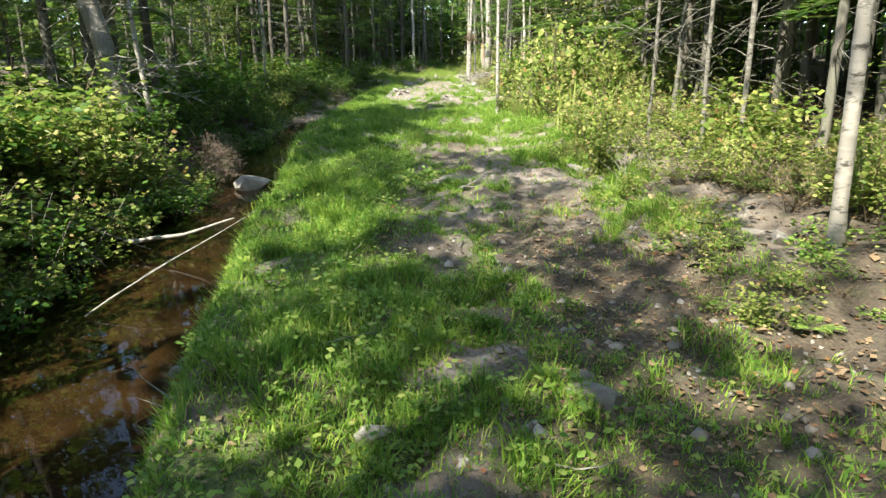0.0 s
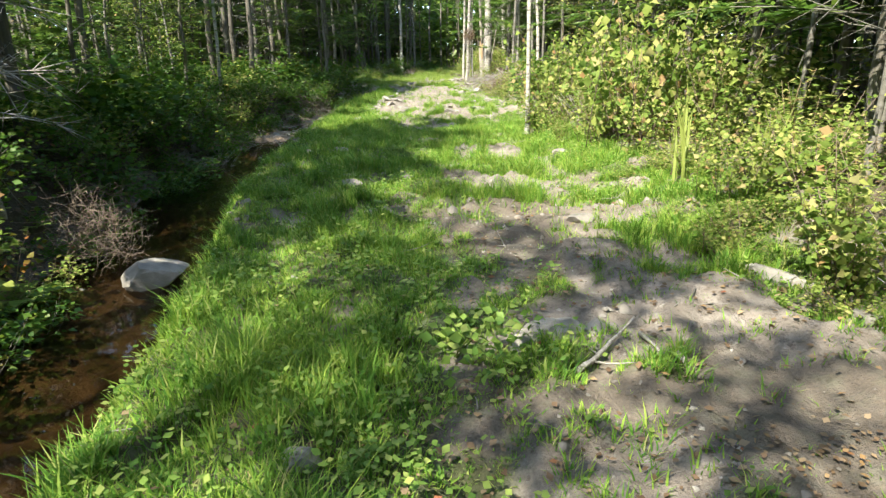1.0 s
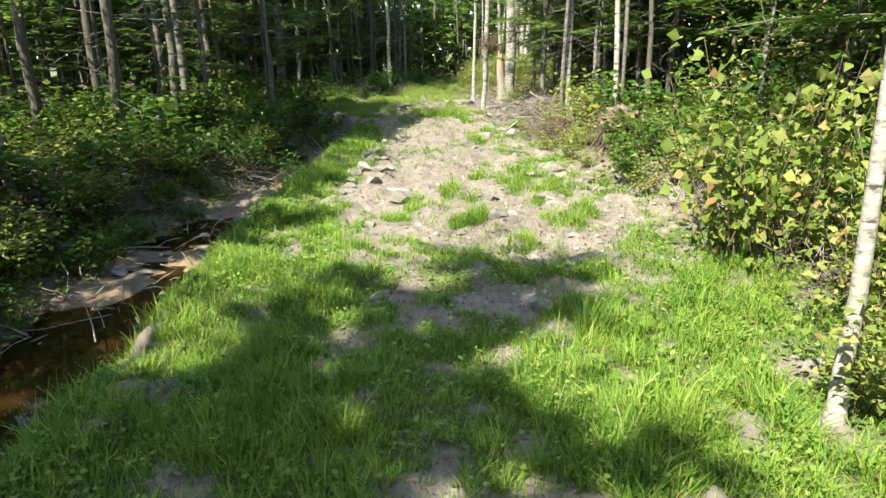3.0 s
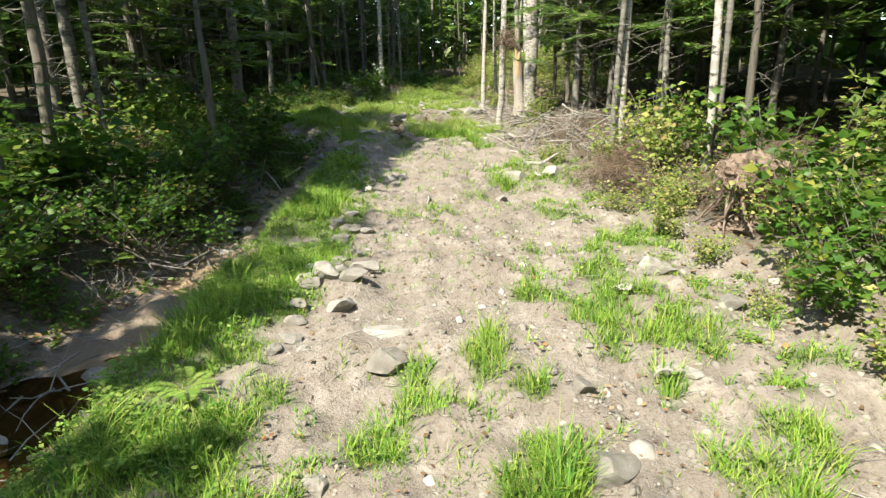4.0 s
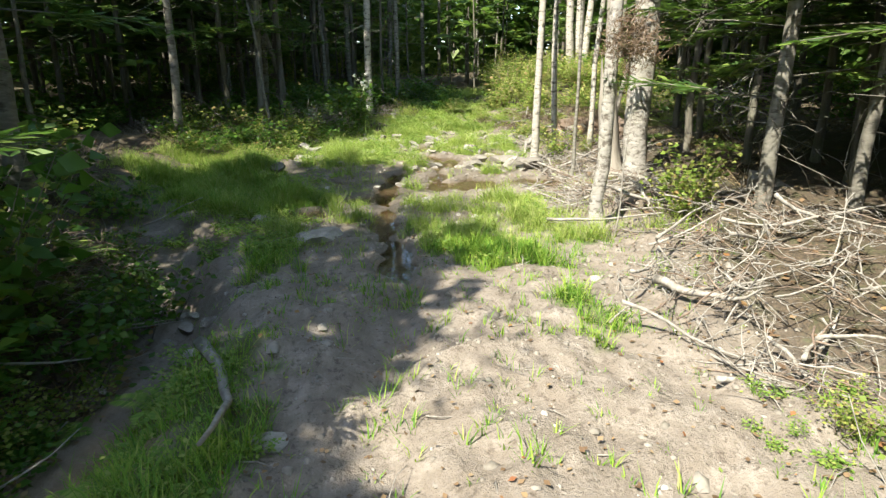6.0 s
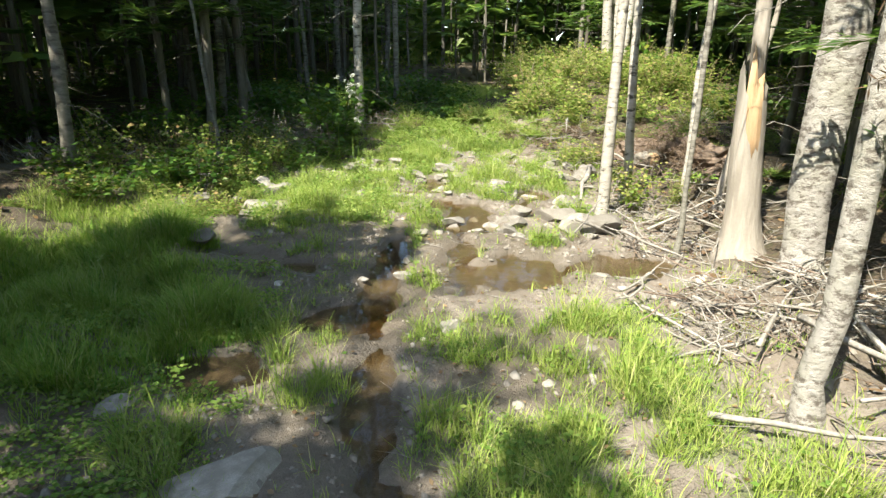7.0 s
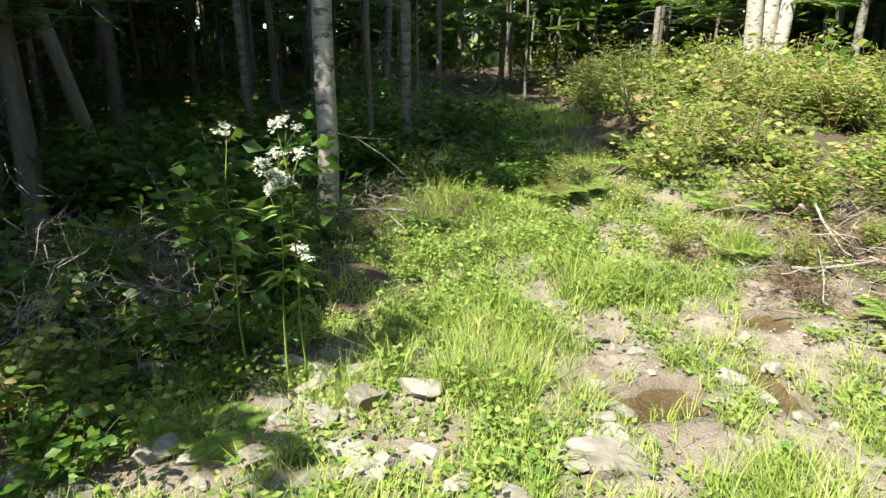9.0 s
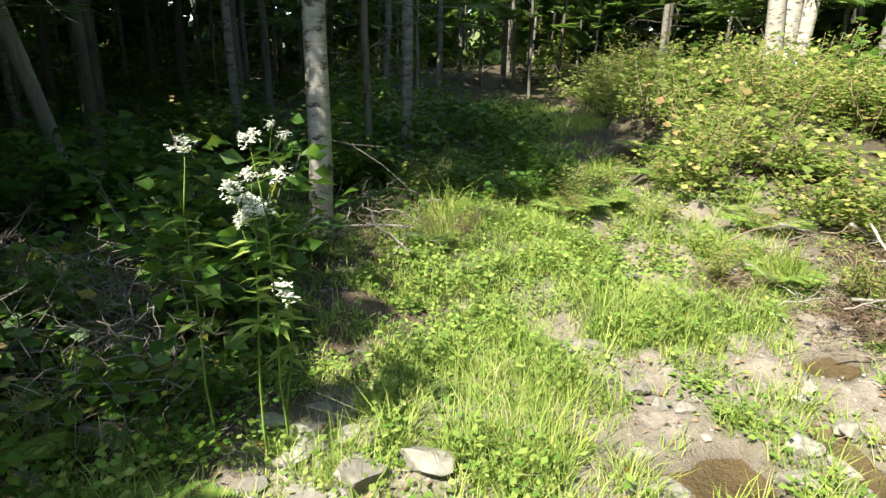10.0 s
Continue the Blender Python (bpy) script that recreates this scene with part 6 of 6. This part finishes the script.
x, y, gg = scatter(130000, -2.6, 1.6, 23.5, 30.5, 19, 1.6)
keep = gg.random(len(x)) < .35 + .65 * ss(-.2, .4, vnoise(x, y, .4, 38))
x, y = x[keep], y[keep]
m = len(x)
a = gg.uniform(0, 6.28, m)
P = np.stack([x, y, ground_z(x, y) + .008 + gg.random(m) * .14 * grass_cover(x, y)], -1)
D = np.stack([np.cos(a), np.sin(a), gg.uniform(-.3, .5, m)], -1)
ln = gg.uniform(.012, .04, m)
tagged(new("clover", mesh_tris("clover", *flakes(P, D, np.tile([0, 0, 1.], (m, 1)) + gg.normal(size=(m, 3)) * .35, ln, ln * .62), M_WEED)), "small leafy weeds mixed into the wet turf", "clover", kind="stuff")

# fallen leaves
gg = np.random.default_rng(23)
m = 24000
x, y = gg.uniform(-1.9, 2.2, m), gg.uniform(-.3, 30, m)
u = table(y, BANK) - x
keep = (u < 0) & (pool_mask(x, y) < .2) & (gg.random(m) < np.where(y < 7, 1, np.where(y < 13, .5, .45)))
x, y = x[keep], y[keep]
m = len(x)
a = gg.uniform(0, 6.28, m)
P = np.stack([x, y, ground_z(x, y) + .012], -1)
D = np.stack([np.cos(a), np.sin(a), gg.normal(size=m) * .2], -1)
ln = gg.uniform(.012, .036, m)
extra = 3800
ex, ey = np.clip(gg.normal(.95, .45, extra), .05, 1.9), gg.uniform(1.2, 4.1, extra)
ea = gg.uniform(0, 6.28, extra)
P = np.concatenate([P, np.stack([ex, ey, ground_z(ex, ey) + .012], -1)])
D = np.concatenate([D, np.stack([np.cos(ea), np.sin(ea), gg.normal(size=extra) * .25], -1)])
ln = np.concatenate([ln, gg.uniform(.01, .027, extra)])
m += extra
tagged(new("leaf_litter", mesh_tris("leaf_litter", *leaves(P, D, np.array([0, 0, 1.]) + gg.normal(size=(m, 3)) * .25, ln, ln * .7, .08, .05), M_LITTER)), "scattered brown and orange fallen leaves", "fallen leaves", kind="stuff")
m = 16000
y = gg.uniform(-1, 22, m)
x = table(y, BANK) - table(y, BED_W) - .33 - gg.uniform(-.1, 1.3, m)
a = gg.uniform(0, 6.28, m)
P = np.stack([x, y, ground_z(x, y) + gg.uniform(.005, .05, m)], -1)
D = np.stack([np.cos(a), np.sin(a), gg.normal(size=m) * .4], -1)
ln = gg.uniform(.025, .07, m)
up_ = np.array([.4, 0, 1.]) + gg.normal(size=(m, 3)) * .35
tagged(new("ground_cover", mesh_tris("ground_cover", *flakes(P[:9500], D[:9500], up_[:9500], ln[:9500], ln[:9500] * .7), M_LEAF_G)), "low green leaves covering the brook's bank", "ground cover", kind="stuff")
tagged(new("bank_litter", mesh_tris("bank_litter", *flakes(P[9500:], D[9500:], up_[9500:], ln[9500:], ln[9500:] * .7), M_LITTER)), "brown fallen leaves on the brook's bank", "leaf litter", kind="stuff")
m = 26000
x, y = np.concatenate([gg.uniform(-9, -1.8, m // 2), gg.uniform(1.2, 8, m // 2)]), gg.uniform(-3, 38, m)
u = table(y, BANK) - x
keep = (x > 0) | (u > .4 + table(y, BED_W))
x, y = x[keep], y[keep]
m = len(x)
a = gg.uniform(0, 6.28, m)
P = np.stack([x, y, ground_z(x, y) + .015], -1)
D = np.stack([np.cos(a), np.sin(a), gg.normal(size=m) * .3], -1)
ln = gg.uniform(.03, .075, m)
tagged(new("forest_litter", mesh_tris("forest_litter", *flakes(P, D, np.array([0, 0, 1.]) + gg.normal(size=(m, 3)) * .3, ln, ln * .7), M_LITTER)), "brown leaf litter under the trees", "leaf litter", kind="stuff")

# twigs and roots strewn about
gg = np.random.default_rng(37)
out = []
for i in range(600):
    w, x, y = gg.uniform(0, 6.28), gg.uniform(.9, 2.7), gg.uniform(17.5, 28)
    out.append(twig((x, y, gz(x, y) + .01), (math.cos(w), math.sin(w), abs(gg.normal()) * .12), gg.uniform(.1, .55), gg.uniform(.002, .006), gg, 3, 3, .3)[0])
for i in range(620):
    y = gg.uniform(0, 29)
    if i < 330:
        x = gg.uniform(-1.4, 1.4)
        L, r_ = gg.uniform(.05, .3), gg.uniform(.0015, .005)
    else:
        y = gg.uniform(12, 22)
        x = float(table(y, BANK)) - gg.uniform(.5, 1.5)
        L, r_ = gg.uniform(.15, .6), gg.uniform(.003, .009)
    w = gg.uniform(0, 6.28)
    out.append(twig((x, y, gz(x, y) + .006 + (0 if i < 330 else gg.uniform(0, .08))), (math.cos(w), math.sin(w), gg.normal() * .05 if i < 330 else gg.normal() * .35), L, r_, gg, 3, 3, .16)[0])
tagged(new("twigs", mesh_tris("twigs", *joined(out), M_SILVER)), "thin dry twigs and roots strewn on the ground", "twigs", kind="stuff")

# gravel
gg = np.random.default_rng(29)
m = 60000
x, y = gg.uniform(-1.8, 1.5, m), gg.uniform(1.0, 28, m)
bare = np.clip(1 - grass_cover(x, y) * 1.6, 0, 1) * (1 - ss(.1, .4, pool_mask(x, y))) * (table(y, BANK) < x + .1)
keep = gg.random(m) < bare * np.where(y > 20.5, .9, np.where(y < 8, .6, .6)) * (.15 + .85 * ss(-.3, .5, vnoise(x, y, .5, 33)))
x, y = x[keep], y[keep]
oct_v = np.array([[1, 0, 0], [-.5, .87, 0], [-.5, -.87, 0], [.35, .6, .75], [-.7, 0, .75], [.35, -.6, .75]])
oct_t = np.array([[0, 1, 3], [1, 4, 3], [1, 2, 4], [2, 5, 4], [2, 0, 5], [0, 3, 5], [3, 4, 5]])
m = len(x)
sz = gg.uniform(.0035, .009, m) * (1 + 2.2 * gg.random(m) ** 8)
spin = gg.uniform(0, 6.28, m)
v = oct_v[None] * (sz[:, None] * gg.uniform(.65, 1.35, (m, 3)))[:, None] * (1 + .16 * gg.normal(size=(m, 6, 1)))
c_, s_ = np.cos(spin)[:, None], np.sin(spin)[:, None]
V = np.stack([v[..., 0] * c_ - v[..., 1] * s_, v[..., 0] * s_ + v[..., 1] * c_, v[..., 2]], -1) + np.stack([x, y, ground_z(x, y) - sz * .15], -1)[:, None]
T = np.arange(m)[:, None, None] * 6 + oct_t[None]
tagged(new("gravel", mesh_tris("gravel", V, T, M_GRAVEL)), "pale gravel strewn on the bare soil", "gravel", kind="stuff")

# clods and fist-sized rubble bedded in the soil
gg = np.random.default_rng(31)
m = 7000
x, y = gg.uniform(-1.9, 1.5, m), gg.uniform(1.0, 28.5, m)
keep = gg.random(m) < np.clip(1.1 - grass_cover(x, y), .1, 1) * (1 - ss(.1, .4, pool_mask(x, y))) * ss(-.2, .5, vnoise(x, y, .7, 34)) * np.where((y > 16.3) & (y < 20.5), .4, 1) * (table(y, BANK) < x + .25)
x, y = x[keep], y[keep]
m = len(x)
ico_v = unit(np.array([[0, 1, 1.6], [0, -1, 1.6], [0, 1, -1.6], [0, -1, -1.6], [1, 1.6, 0], [-1, 1.6, 0], [1, -1.6, 0], [-1, -1.6, 0], [1.6, 0, 1], [-1.6, 0, 1], [1.6, 0, -1], [-1.6, 0, -1]]))
ico_t = np.array([[0, 1, 8], [0, 8, 4], [0, 4, 5], [0, 5, 9], [0, 9, 1], [3, 2, 11], [3, 11, 7], [3, 7, 6], [3, 6, 10], [3, 10, 2], [1, 6, 8], [8, 6, 10], [8, 10, 4], [4, 10, 2], [4, 2, 5], [5, 2, 11], [5, 11, 9], [9, 11, 7], [9, 7, 1], [1, 7, 6]])
sz = gg.uniform(.009, .02, m) * (1 + 1.8 * gg.random(m) ** 5)
V = ico_v[None] * (sz[:, None] * gg.uniform(.6, 1.35, (m, 3)) * [1, 1, .75])[:, None] * (1 + .16 * gg.normal(size=(m, 12, 1))) + np.stack([x, y, ground_z(x, y) - sz * .12], -1)[:, None]
T = np.arange(m)[:, None, None] * 12 + ico_t[None]
tagged(new("rubble", mesh_tris("rubble", V, T, M_GRAVEL)), "small grey stones bedded in the trail's soil", "rubble", kind="stuff")
